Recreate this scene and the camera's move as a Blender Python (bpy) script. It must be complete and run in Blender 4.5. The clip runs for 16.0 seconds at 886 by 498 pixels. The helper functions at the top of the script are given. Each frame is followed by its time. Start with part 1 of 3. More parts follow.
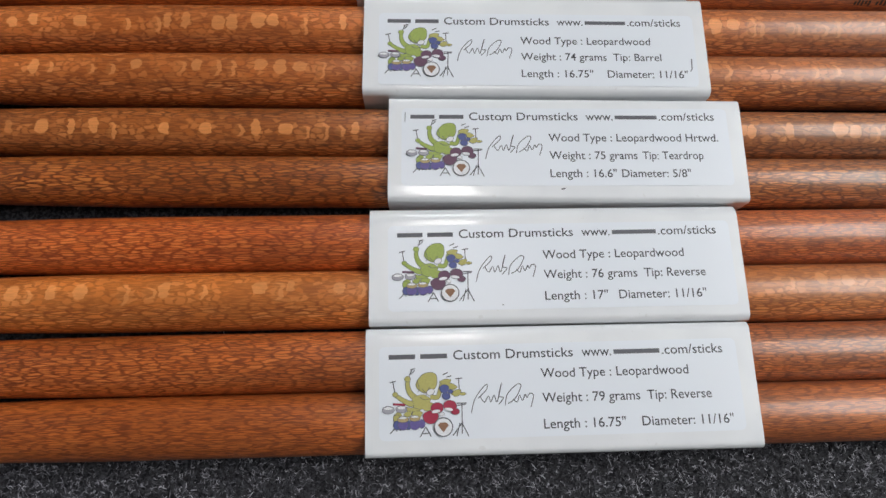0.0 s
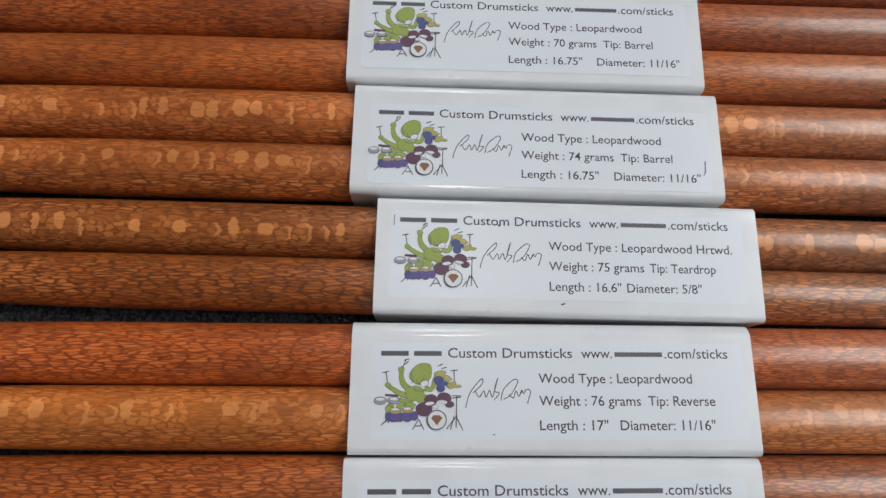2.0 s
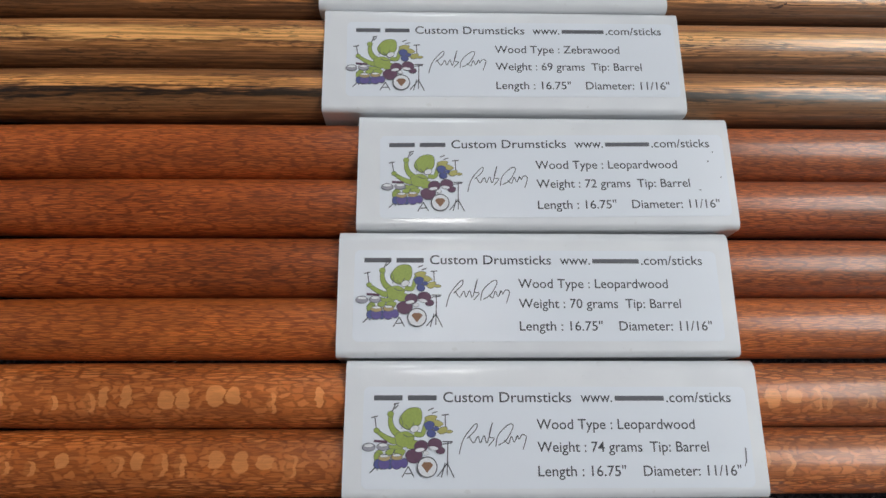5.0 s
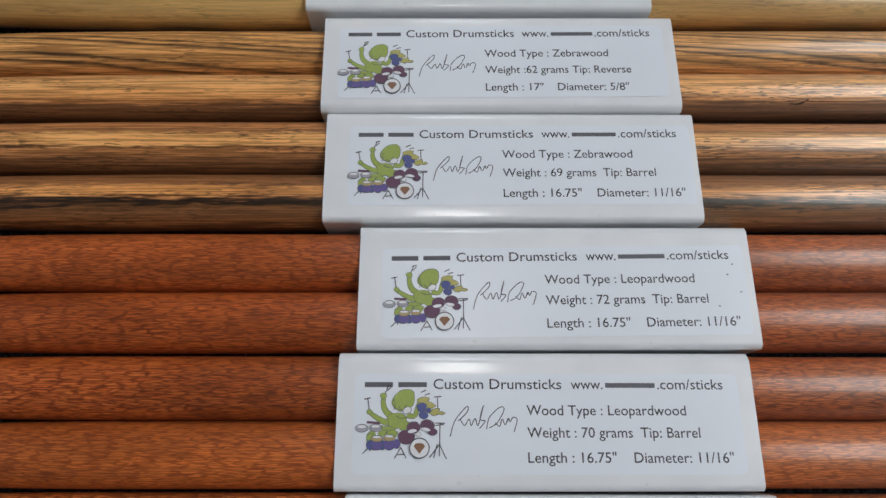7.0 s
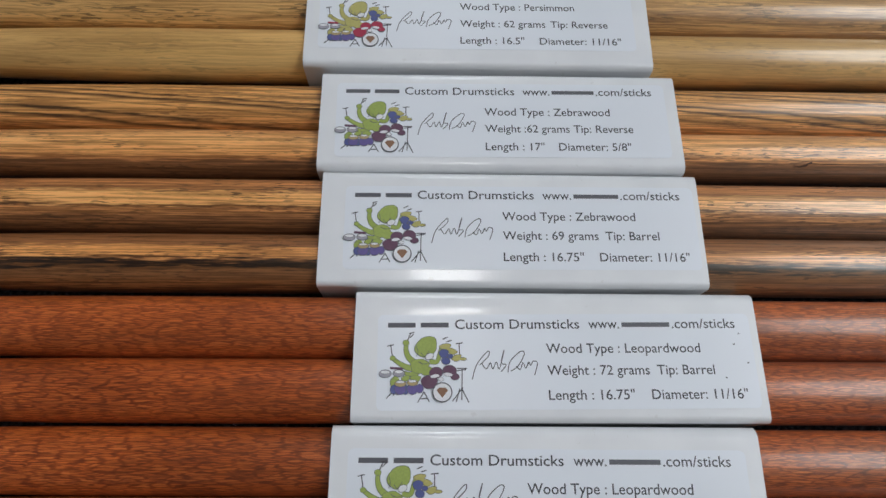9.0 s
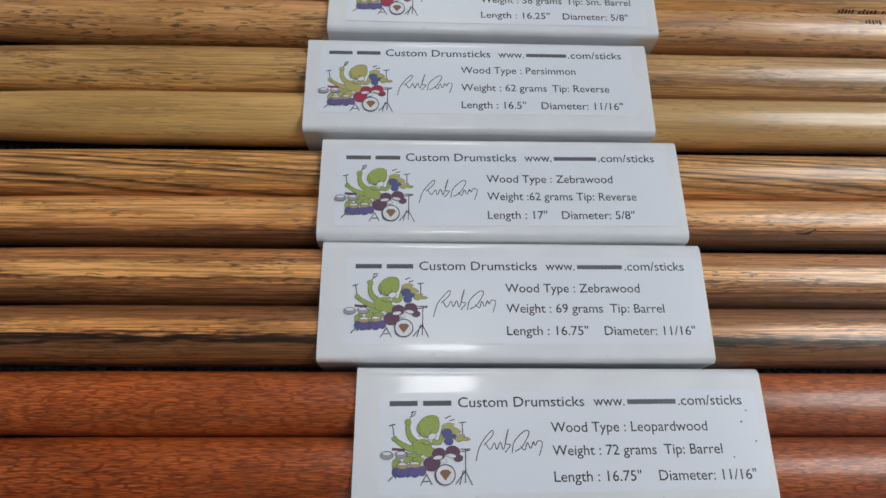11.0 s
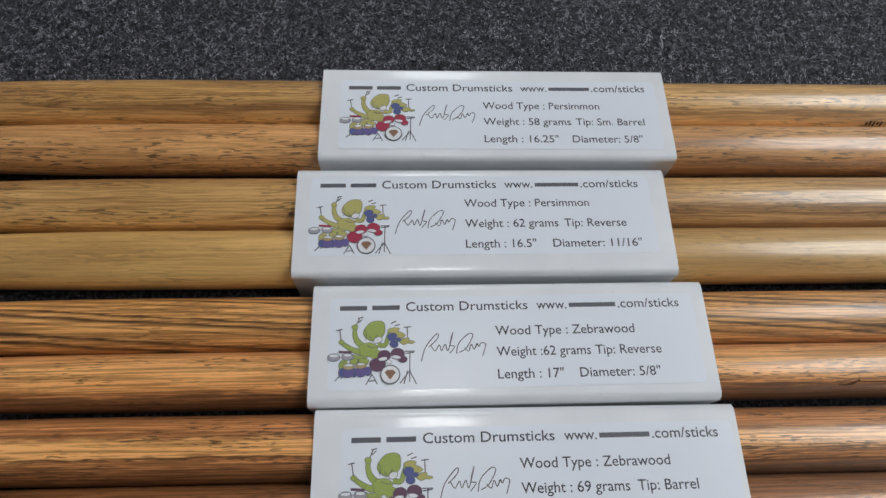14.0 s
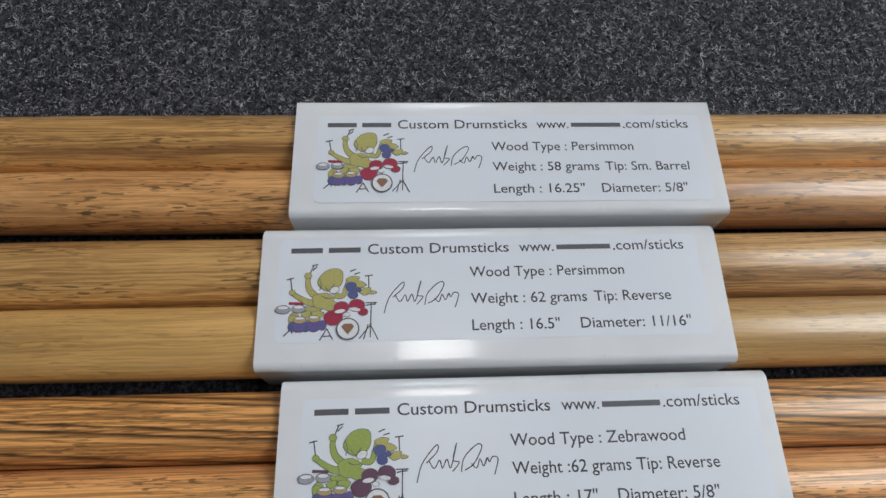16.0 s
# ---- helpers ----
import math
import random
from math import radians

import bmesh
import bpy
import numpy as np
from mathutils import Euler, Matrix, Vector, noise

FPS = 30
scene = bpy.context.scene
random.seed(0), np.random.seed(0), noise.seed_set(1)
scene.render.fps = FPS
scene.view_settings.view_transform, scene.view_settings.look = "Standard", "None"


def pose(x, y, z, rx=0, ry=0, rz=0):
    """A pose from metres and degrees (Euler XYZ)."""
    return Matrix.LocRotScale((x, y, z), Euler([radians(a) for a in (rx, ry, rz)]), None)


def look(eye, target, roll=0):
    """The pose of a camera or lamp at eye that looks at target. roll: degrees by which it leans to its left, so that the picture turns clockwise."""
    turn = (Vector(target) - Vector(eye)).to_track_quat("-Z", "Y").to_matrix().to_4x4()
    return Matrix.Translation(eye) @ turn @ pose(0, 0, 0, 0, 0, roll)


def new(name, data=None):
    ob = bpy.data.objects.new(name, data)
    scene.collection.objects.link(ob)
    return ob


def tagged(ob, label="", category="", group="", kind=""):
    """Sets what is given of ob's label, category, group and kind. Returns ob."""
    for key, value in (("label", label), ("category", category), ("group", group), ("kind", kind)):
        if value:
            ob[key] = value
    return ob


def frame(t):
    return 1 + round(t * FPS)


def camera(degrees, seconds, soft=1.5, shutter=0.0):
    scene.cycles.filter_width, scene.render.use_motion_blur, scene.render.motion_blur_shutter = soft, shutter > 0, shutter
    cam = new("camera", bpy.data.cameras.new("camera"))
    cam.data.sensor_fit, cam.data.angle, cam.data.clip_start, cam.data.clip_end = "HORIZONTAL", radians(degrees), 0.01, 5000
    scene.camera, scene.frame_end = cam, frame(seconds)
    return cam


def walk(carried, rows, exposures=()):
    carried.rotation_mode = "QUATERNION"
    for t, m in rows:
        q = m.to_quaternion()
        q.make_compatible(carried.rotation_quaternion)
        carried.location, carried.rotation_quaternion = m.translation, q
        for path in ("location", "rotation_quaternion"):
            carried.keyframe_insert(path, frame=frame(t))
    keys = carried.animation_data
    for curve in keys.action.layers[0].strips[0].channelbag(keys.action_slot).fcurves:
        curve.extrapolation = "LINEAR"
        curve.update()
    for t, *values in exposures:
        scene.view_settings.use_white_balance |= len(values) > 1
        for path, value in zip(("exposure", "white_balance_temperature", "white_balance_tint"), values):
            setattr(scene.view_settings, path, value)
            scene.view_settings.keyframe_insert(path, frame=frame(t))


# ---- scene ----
cam = camera(70.0, 16.0)
PATH = [
    (0, (0.01947, 0.01407, 0.19828), (0.02886, 0.08658, -0.09268), 6.726),
    (0.5, (0.01798, 0.02253, 0.19710), (0.02824, 0.09526, -0.09377), 7.589),
    (1, (0.02017, 0.03016, 0.19487), (0.03121, 0.10277, -0.09599), 8.582),
    (1.5, (0.02329, 0.03636, 0.19173), (0.03199, 0.11140, -0.09861), 7.331),
    (2, (0.02355, 0.04794, 0.19216), (0.03135, 0.12252, -0.09832), 6.905),
    (2.5, (0.02483, 0.05870, 0.19098), (0.03197, 0.13279, -0.09964), 5.996),
    (3, (0.02883, 0.06723, 0.19327), (0.03558, 0.14115, -0.09740), 5.212),
    (3.5, (0.02756, 0.08034, 0.19116), (0.03567, 0.15574, -0.09910), 5.953),
    (4, (0.02591, 0.09564, 0.19091), (0.03521, 0.17227, -0.09899), 6.716),
    (4.5, (0.02417, 0.11281, 0.18943), (0.03491, 0.18969, -0.10035), 7.748),
    (5, (0.02044, 0.12817, 0.18931), (0.03155, 0.20714, -0.09990), 7.803),
    (5.2, (0.01905, 0.13282, 0.18939), (0.02912, 0.21175, -0.09987), 7.043),
    (7.5, (0.02435, 0.16034, 0.18934), (0.02780, 0.25122, -0.09654), 2.391),
    (8, (0.02400, 0.16285, 0.18603), (0.02815, 0.25738, -0.09866), 2.926),
    (10.5, (0.01906, 0.18227, 0.19034), (0.03051, 0.28356, -0.09181), 6.856),
    (11, (0.01908, 0.18665, 0.19039), (0.03009, 0.29030, -0.09092), 6.355),
    (11.5, (0.01860, 0.19286, 0.19049), (0.03041, 0.29805, -0.09022), 6.556),
    (12, (0.01587, 0.19801, 0.19096), (0.02872, 0.30503, -0.08901), 6.960),
    (12.5, (0.01747, 0.20310, 0.19182), (0.03058, 0.31250, -0.08722), 6.780),
    (13, (0.01627, 0.20951, 0.19259), (0.02997, 0.32243, -0.08501), 6.665),
    (13.5, (0.01557, 0.21859, 0.19250), (0.02884, 0.33332, -0.08437), 6.163),
    (14, (0.01713, 0.22736, 0.18638), (0.03030, 0.34222, -0.09044), 5.913),
    (14.5, (0.01663, 0.23491, 0.18006), (0.03008, 0.34994, -0.09668), 5.807),
    (15, (0.01755, 0.24606, 0.17347), (0.03123, 0.36018, -0.10364), 5.827),
    (15.5, (0.01946, 0.25411, 0.16577), (0.03266, 0.36721, -0.11178), 5.637),
    (16, (0.01907, 0.26021, 0.16078), (0.03154, 0.37240, -0.11717), 5.390),
]
walk(cam, [(t, look(eye, target, roll)) for t, eye, target, roll in PATH],
     exposures=((0, -.12, 6550, 10), (1, -.23, 6530, 10), (2, -.28, 6500, 10), (5, -.38, 6420, 10), (7.5, -.48, 6330, 10), (11, -.48, 6300, 10), (16, -.47, 6330, 10)))

# ---- world, windows' light, exposure ----
world = bpy.data.worlds.new("daylight")
scene.world = world
world.use_nodes = True
_wn = world.node_tree.nodes
_sky = _wn.new("ShaderNodeTexSky")
_sky.sky_type = "NISHITA"
_sky.sun_disc = False
_sky.sun_elevation = radians(40)
_sky.sun_rotation = radians(200)
world.node_tree.links.new(_sky.outputs[0], _wn["Background"].inputs[0])
_wn["Background"].inputs[1].default_value = 0.08


def window_lamp(name, at, to, wide, high, watts, tint):
    """Daylight that enters through a window's opening."""
    data = bpy.data.lights.new(name, "AREA")
    data.shape, data.size, data.size_y, data.energy, data.color = "RECTANGLE", wide, high, watts, tint
    ob = new(name, data)
    ob.matrix_world = look(at, to)
    return ob


window_lamp("window_light_right", (1.78, .66, 2.15), (0, .66, 1.9), 2.1, 1.3, 82, (.95, .98, 1))
window_lamp("window_light_far", (.10, 2.28, 1.75), (.10, 0, 1.5), .36, .9, 12, (.93, .97, 1))


# ---- materials ----
class Mat:
    """A node material, put together step by step."""

    def __init__(self, name):
        self.m = bpy.data.materials.new(name)
        self.m.use_nodes = True
        self.t = self.m.node_tree
        self.b = self.t.nodes["Principled BSDF"]

    def put(self, socket, value):
        if isinstance(value, bpy.types.NodeSocket):
            self.t.links.new(value, socket)
        elif isinstance(value, tuple) and len(value) == 3 and len(socket.default_value) == 4:
            socket.default_value = (*value, 1)
        else:
            socket.default_value = value

    def coords(self):
        return self.t.nodes.new("ShaderNodeTexCoord").outputs["Object"]

    def mapped(self, vec, loc=(0, 0, 0), rot=(0, 0, 0), scale=(1, 1, 1)):
        n = self.t.nodes.new("ShaderNodeMapping")
        self.put(n.inputs["Vector"], vec)
        n.inputs["Location"].default_value, n.inputs["Scale"].default_value = loc, scale
        n.inputs["Rotation"].default_value = [radians(a) for a in rot]
        return n.outputs[0]

    def noise(self, vec, scale=1, detail=3, rough=.55, color=False):
        n = self.t.nodes.new("ShaderNodeTexNoise")
        self.put(n.inputs["Vector"], vec)
        n.inputs["Scale"].default_value, n.inputs["Detail"].default_value, n.inputs["Roughness"].default_value = scale, detail, rough
        return n.outputs["Color" if color else "Fac"]

    def voronoi(self, vec, feature="F1", scale=1, dims="3D"):
        n = self.t.nodes.new("ShaderNodeTexVoronoi")
        n.voronoi_dimensions = dims
        n.feature = feature
        self.put(n.inputs["Vector"], vec)
        n.inputs["Scale"].default_value = scale
        return n.outputs["Distance"], n.outputs["Color"] if feature == "F1" else None

    def math(self, op, a, b=0.0):
        n = self.t.nodes.new("ShaderNodeMath")
        n.operation = op
        self.put(n.inputs[0], a)
        self.put(n.inputs[1], b)
        return n.outputs[0]

    def vmath(self, op, a, b):
        n = self.t.nodes.new("ShaderNodeVectorMath")
        n.operation = op
        self.put(n.inputs[0], a)
        self.put(n.inputs[1], b)
        return n.outputs[0]

    def step(self, value, lo, hi, out_lo=0.0, out_hi=1.0):
        n = self.t.nodes.new("ShaderNodeMapRange")
        n.interpolation_type = "SMOOTHSTEP"
        for i, v in enumerate((value, lo, hi, out_lo, out_hi)):
            self.put(n.inputs[i], v)
        return n.outputs[0]

    def mix(self, fac, a, b, blend="MIX"):
        n = self.t.nodes.new("ShaderNodeMix")
        n.data_type, n.blend_type = "RGBA", blend
        self.put(n.inputs["Factor"], fac)
        self.put(n.inputs[6], a)
        self.put(n.inputs[7], b)
        return n.outputs[2]

    def bump(self, height, strength, distance):
        n = self.t.nodes.new("ShaderNodeBump")
        self.put(n.inputs["Height"], height)
        n.inputs["Strength"].default_value, n.inputs["Distance"].default_value = strength, distance
        self.put(self.b.inputs["Normal"], n.outputs[0])

    def done(self, color, rough, coat=0.0, coat_rough=.2, spec=.5):
        self.put(self.b.inputs["Base Color"], color)
        self.put(self.b.inputs["Roughness"], rough)
        self.b.inputs["Specular IOR Level"].default_value = spec
        self.b.inputs["Coat Weight"].default_value = coat
        self.put(self.b.inputs["Coat Roughness"], coat_rough)
        return self.m


def varnished(k, col, streak, gloss=.85, coat=.6):
    """Smooth varnish over wood whose fibres spread the light round the stick."""
    t = k.t.nodes.new("ShaderNodeTangent")
    t.direction_type, t.axis = "RADIAL", "X"
    k.put(k.b.inputs["Tangent"], t.outputs[0])
    k.b.inputs["Anisotropic"].default_value = .8
    k.b.inputs["Specular Tint"].default_value = (1, .9, .74, 1)
    return k.done(col, k.step(streak, .3, .7, .48, .38), coat, k.step(streak, .35, .65, .24, .16), gloss)


def leopardwood(seed, cell, dark, base, fleck, blobs=0.0, roll=0.0, small=.5):
    """Flat rays in the wood: lens-shaped flecks in a net of dark lines, and a row of broad pale ones where the face runs along them."""
    k = Mat("leopardwood")
    c = k.mapped(k.coords(), loc=(seed * .37, 0, 0), rot=(roll, 0, 0))
    xyz = k.t.nodes.new("ShaderNodeSeparateXYZ")
    k.put(xyz.inputs[0], c)
    arc = k.math("MULTIPLY", k.math("ARCTAN2", xyz.outputs[1], xyz.outputs[2]), .0086)
    flat = k.t.nodes.new("ShaderNodeCombineXYZ")
    for n, v in enumerate((xyz.outputs[0], arc, seed * .013)):
        k.put(flat.inputs[n], v)
    p = flat.outputs[0]
    # the grain wanders slowly up and down the stick
    drift = k.vmath("MULTIPLY", k.vmath("SUBTRACT", k.noise(k.vmath("MULTIPLY", p, (22, 60, 1)), 1, 2, color=True), (.5, .5, .5)), (.004, .0022, 0))
    wob = k.vmath("MULTIPLY", k.vmath("SUBTRACT", k.noise(k.vmath("MULTIPLY", p, (260, 520, 1)), 1, 2, color=True), (.5, .5, .5)), (.0030, .0007, 0))
    w = k.vmath("ADD", k.vmath("ADD", p, drift), wob)

    def net(size, shift=0.0):
        at = k.vmath("ADD", k.vmath("MULTIPLY", w, (1 / size[0], 1 / size[1], 1)), (shift, shift * .7, 0))
        tone = k.t.nodes.new("ShaderNodeSeparateColor")
        k.put(tone.inputs[0], k.voronoi(at, "F1", dims="2D")[1])
        return k.voronoi(at, "DISTANCE_TO_EDGE", dims="2D")[0], tone.outputs[0], tone.outputs[1]

    fine = k.noise(k.vmath("MULTIPLY", w, (120, 2600, 1)), 1, 3, .6)
    patch = k.noise(k.vmath("MULTIPLY", p, (75, 210, 1)), 1, 2)
    slow = k.noise(k.vmath("MULTIPLY", c, (16, 70, 70)), 1, 2)
    col = k.mix(k.step(fine, .38, .6), tuple(a * .42 for a in base), tuple(a * .95 for a in base))
    edge, tone, other = net(cell)
    inside = k.step(edge, .04, .22)
    pale = k.mix(tone, tuple(a * 1.1 for a in base), tuple(a * .25 + b * .75 for a, b in zip(base, fleck)))
    pale = k.mix(k.step(fine, .36, .62, .4, 0), pale, tuple(a * .7 for a in base))
    col = k.mix(k.math("MULTIPLY", k.math("MULTIPLY", inside, k.step(other, .1, .6, .2, 1)), small), col, pale)
    lines = k.math("MULTIPLY", k.step(edge, .03, .20, 1, 0), k.step(k.math("ADD", patch, k.math("MULTIPLY", fine, .9)), .72, 1.02, .2, .9))
    col = k.mix(lines, col, k.mix(.15, dark, base))
    dashes = k.noise(k.vmath("ADD", k.vmath("MULTIPLY", w, (190, 1900, 1)), (0, seed, 0)), 1, 1, .5)
    col = k.mix(k.step(dashes, .53, .64, 0, .8), col, dark)
    if blobs:
        side = k.math("ABSOLUTE", arc)
        near = k.step(side, .0028, .0062, 1, 0)
        # rounder middling flecks beside the row
        edge2, tone2, other2 = net((.0027, .0019), 3.1)
        mid = k.math("MULTIPLY", k.step(edge2, .06, .2), k.step(other2, .35, .6))
        col = k.mix(k.math("MULTIPLY", near, .55), col, tuple(a * .74 for a in base))
        col = k.mix(k.math("MULTIPLY", k.math("MULTIPLY", mid, near), .75), col, k.mix(tone2, base, tuple(a * .45 + b * .55 for a, b in zip(base, fleck))))
        wsep = k.t.nodes.new("ShaderNodeSeparateXYZ")
        k.put(wsep.inputs[0], k.vmath("ADD", p, k.vmath("MULTIPLY", wob, (.8, 1.7, 0))))

        def row(pitch, shift):
            along = k.math("ADD", k.math("MULTIPLY", wsep.outputs[0], 1 / pitch), shift)
            v = k.t.nodes.new("ShaderNodeTexVoronoi")
            v.voronoi_dimensions, v.feature = "1D", "F1"
            k.put(v.inputs["W"], along)
            v.inputs["Randomness"].default_value, v.inputs["Scale"].default_value = .8, 1.0
            rnd = k.t.nodes.new("ShaderNodeSeparateColor")
            k.put(rnd.inputs[0], v.outputs["Color"])
            off = k.math("ADD", wsep.outputs[1], k.math("MULTIPLY", k.math("SUBTRACT", rnd.outputs[2], .5), .0022))
            long = k.math("MULTIPLY_ADD", rnd.outputs[0], .0013)
            long.node.inputs[2].default_value = .0011
            tall = k.math("MULTIPLY_ADD", rnd.outputs[1], .0013)
            tall.node.inputs[2].default_value = .0017

            signed = k.math("MULTIPLY", k.math("SUBTRACT", along, v.outputs["W"]), pitch)

            def inside_of(move):
                dx = k.math("DIVIDE", k.math("ADD", signed, move), long)
                dy = k.math("DIVIDE", off, tall)
                d = k.math("ADD", k.math("POWER", k.math("ABSOLUTE", dx), 2.4), k.math("POWER", k.math("ABSOLUTE", dy), 2.4))
                return k.step(d, .8, 1.15, 1, 0)

            return inside_of(0.0), inside_of(.0012), rnd

        whole, moved, rnd = row(.0062, seed * 1.7)
        horn = k.math("MULTIPLY", whole, k.math("SUBTRACT", 1.0, k.math("MULTIPLY", moved, .8)))
        shape = k.mix(k.step(rnd.outputs[2], .58, .62), whole, horn)
        shown = k.math("MULTIPLY", shape, k.step(k.math("FRACT", k.math("MULTIPLY", rnd.outputs[0], 7.3)), 1 - blobs, 1 - blobs + .06, 0, .75))
        shown = k.math("MULTIPLY", shown, k.step(xyz.outputs[2], 0, .002))
        col = k.mix(shown, col, k.mix(k.step(fine, .35, .65), tuple(a * .86 for a in fleck), fleck))
    col = k.mix(1.0, col, k.mix(k.step(slow, .35, .65), (.80, .76, .72), (1.14, 1.12, 1.1)), "MULTIPLY")
    k.bump(k.math("SUBTRACT", fine, lines), .1, .0001)
    return varnished(k, col, fine, .7, .5)


def striped_wood(name, seed, stops, pores, radius, roll=0.0, wander=.25, fine=.3, slope=0.0, lo=-1.0, hi=1.0):
    """Broad bands that run along the stick: stops from its lower to its upper side, -1 to 1."""
    k = Mat(name)
    c = k.mapped(k.coords(), loc=(seed * .31, 0, 0), rot=(roll, 0, 0))
    xyz = k.t.nodes.new("ShaderNodeSeparateXYZ")
    k.put(xyz.inputs[0], c)
    drift = k.noise(k.vmath("MULTIPLY", c, (11, 160, 160)), 1, 3, .6)
    streak = k.noise(k.vmath("MULTIPLY", c, (30, 1700, 1700)), 1, 4, .65)
    dash = k.noise(k.vmath("ADD", k.vmath("MULTIPLY", c, (130, 1500, 1500)), (0, seed, 0)), 1, 2, .5)
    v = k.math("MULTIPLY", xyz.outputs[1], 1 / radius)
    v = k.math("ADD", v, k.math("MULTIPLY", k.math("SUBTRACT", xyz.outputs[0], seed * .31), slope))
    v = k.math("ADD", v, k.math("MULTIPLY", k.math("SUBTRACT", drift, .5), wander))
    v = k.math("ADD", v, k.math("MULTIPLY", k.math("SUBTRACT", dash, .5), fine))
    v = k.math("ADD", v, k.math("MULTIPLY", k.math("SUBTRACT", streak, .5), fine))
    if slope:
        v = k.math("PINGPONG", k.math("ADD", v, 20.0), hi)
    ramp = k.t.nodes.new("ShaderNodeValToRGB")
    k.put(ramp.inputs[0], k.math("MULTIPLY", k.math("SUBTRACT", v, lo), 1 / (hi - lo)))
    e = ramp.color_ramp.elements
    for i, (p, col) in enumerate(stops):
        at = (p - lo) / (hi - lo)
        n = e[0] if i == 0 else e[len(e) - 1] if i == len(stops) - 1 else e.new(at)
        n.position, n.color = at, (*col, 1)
    col = k.mix(1.0, ramp.outputs[0], k.mix(k.step(streak, .40, .60), (.58, .53, .45), (1.22, 1.22, 1.2)), "MULTIPLY")
    p = k.noise(k.vmath("ADD", k.vmath("MULTIPLY", c, (260, 2300, 2300)), (seed, 0, 0)), 1, 1, .4)
    pm = k.math("MULTIPLY", k.step(p, .58, .61), k.step(k.noise(k.vmath("MULTIPLY", c, (40, 180, 180)), 1, 1), .42, .6, .12, 1))
    col = k.mix(k.math("MULTIPLY", pm, pores), col, (.05, .02, .007))
    k.bump(k.math("SUBTRACT", streak, pm), .1, .0001)
    return varnished(k, col, streak, .8, .7)


def banded_wood(name, seed, light, mid, dark, freq, lean=0.0, low=.42, high=.6, pores=.5, roll=0.0, fine=.3, slope=0.0, dashes=.6, wander=.0032):
    """Growth layers as bands through the wood, with short dark pores along the grain."""
    k = Mat(name)
    c = k.mapped(k.coords(), loc=(seed * .31, 0, 0), rot=(roll, slope, 0))
    wob = k.vmath("MULTIPLY", k.vmath("SUBTRACT", k.noise(k.vmath("MULTIPLY", c, (22, 120, 120)), 1, 3, color=True), (.5, .5, .5)), (0, wander, wander))
    w = k.vmath("ADD", c, wob)
    band = k.noise(k.vmath("ADD", k.vmath("MULTIPLY", w, (2.2, lean * freq, freq)), (seed * 1.7, seed * 2.3, seed * .9)), 1, 3, .6)
    streak = k.noise(k.vmath("MULTIPLY", w, (26, 1700, 1700)), 1, 4, .65)
    dash = k.noise(k.vmath("ADD", k.vmath("MULTIPLY", w, (120, 1500, 1500)), (0, seed, 0)), 1, 2, .5)
    f = k.math("ADD", band, k.math("MULTIPLY", k.math("SUBTRACT", streak, .5), fine))
    f = k.math("ADD", f, k.math("MULTIPLY", k.math("SUBTRACT", dash, .5), fine * dashes))
    col = k.mix(k.step(f, low, (low + high) / 2), dark, mid)
    col = k.mix(k.step(f, (low + high) / 2, high), col, light)
    col = k.mix(min(1.0, fine * 2.6), col, k.mix(k.step(streak, .38, .62), (.64, .58, .49), (1.14, 1.14, 1.12)), "MULTIPLY")
    pv = k.vmath("ADD", k.vmath("MULTIPLY", w, (230, 1900, 1900)), (seed, 0, 0))
    p = k.noise(pv, 1, 1, .4)
    clump = k.noise(k.vmath("MULTIPLY", c, (40, 180, 180)), 1, 1)
    pm = k.math("MULTIPLY", k.step(p, .58, .62), k.step(clump, .44, .60, .1, 1))
    col = k.mix(k.math("MULTIPLY", pm, pores), col, tuple(a * .24 for a in mid))
    slow = k.noise(k.vmath("MULTIPLY", c, (12, 60, 60)), 1, 1)
    col = k.mix(1.0, col, k.mix(k.step(slow, .3, .7), (.8, .77, .74), (1.12, 1.13, 1.14)), "MULTIPLY")
    k.bump(k.math("SUBTRACT", streak, pm), .1, .0001)
    return varnished(k, col, streak, .9, .9)


def card_white():
    k = Mat("white_card")
    c = k.coords()
    big = k.noise(c, 60, 2)
    grain = k.noise(c, 2600, 3)
    spots = k.step(k.noise(c, 420, 2), .70, .76)
    col = k.mix(k.step(big, .3, .7), (.77, .78, .80), (.82, .83, .845))
    col = k.mix(k.math("MULTIPLY", spots, .25), col, (.55, .53, .5))
    k.bump(k.math("ADD", k.math("MULTIPLY", big, 1.0), k.math("MULTIPLY", grain, .02)), .2, .0005)
    return k.done(col, k.step(grain, .3, .7, .30, .38), .7, .08)


def sticker_white():
    k = Mat("sticker_paper")
    c = k.coords()
    big = k.noise(c, 45, 2)
    grain = k.noise(c, 3000, 3)
    col = k.mix(big, (.76, .79, .84), (.80, .83, .88))
    k.bump(k.math("ADD", big, k.math("MULTIPLY", grain, .03)), .25, .0005)
    return k.done(col, k.step(grain, .3, .7, .3, .38), .15, .2)


def ink(name, c):
    k = Mat(name)
    g = k.noise(k.coords(), 2500, 2)
    return k.done(k.mix(g, tuple(a * .75 for a in c), tuple(min(1, a * 1.2) for a in c)), .45)


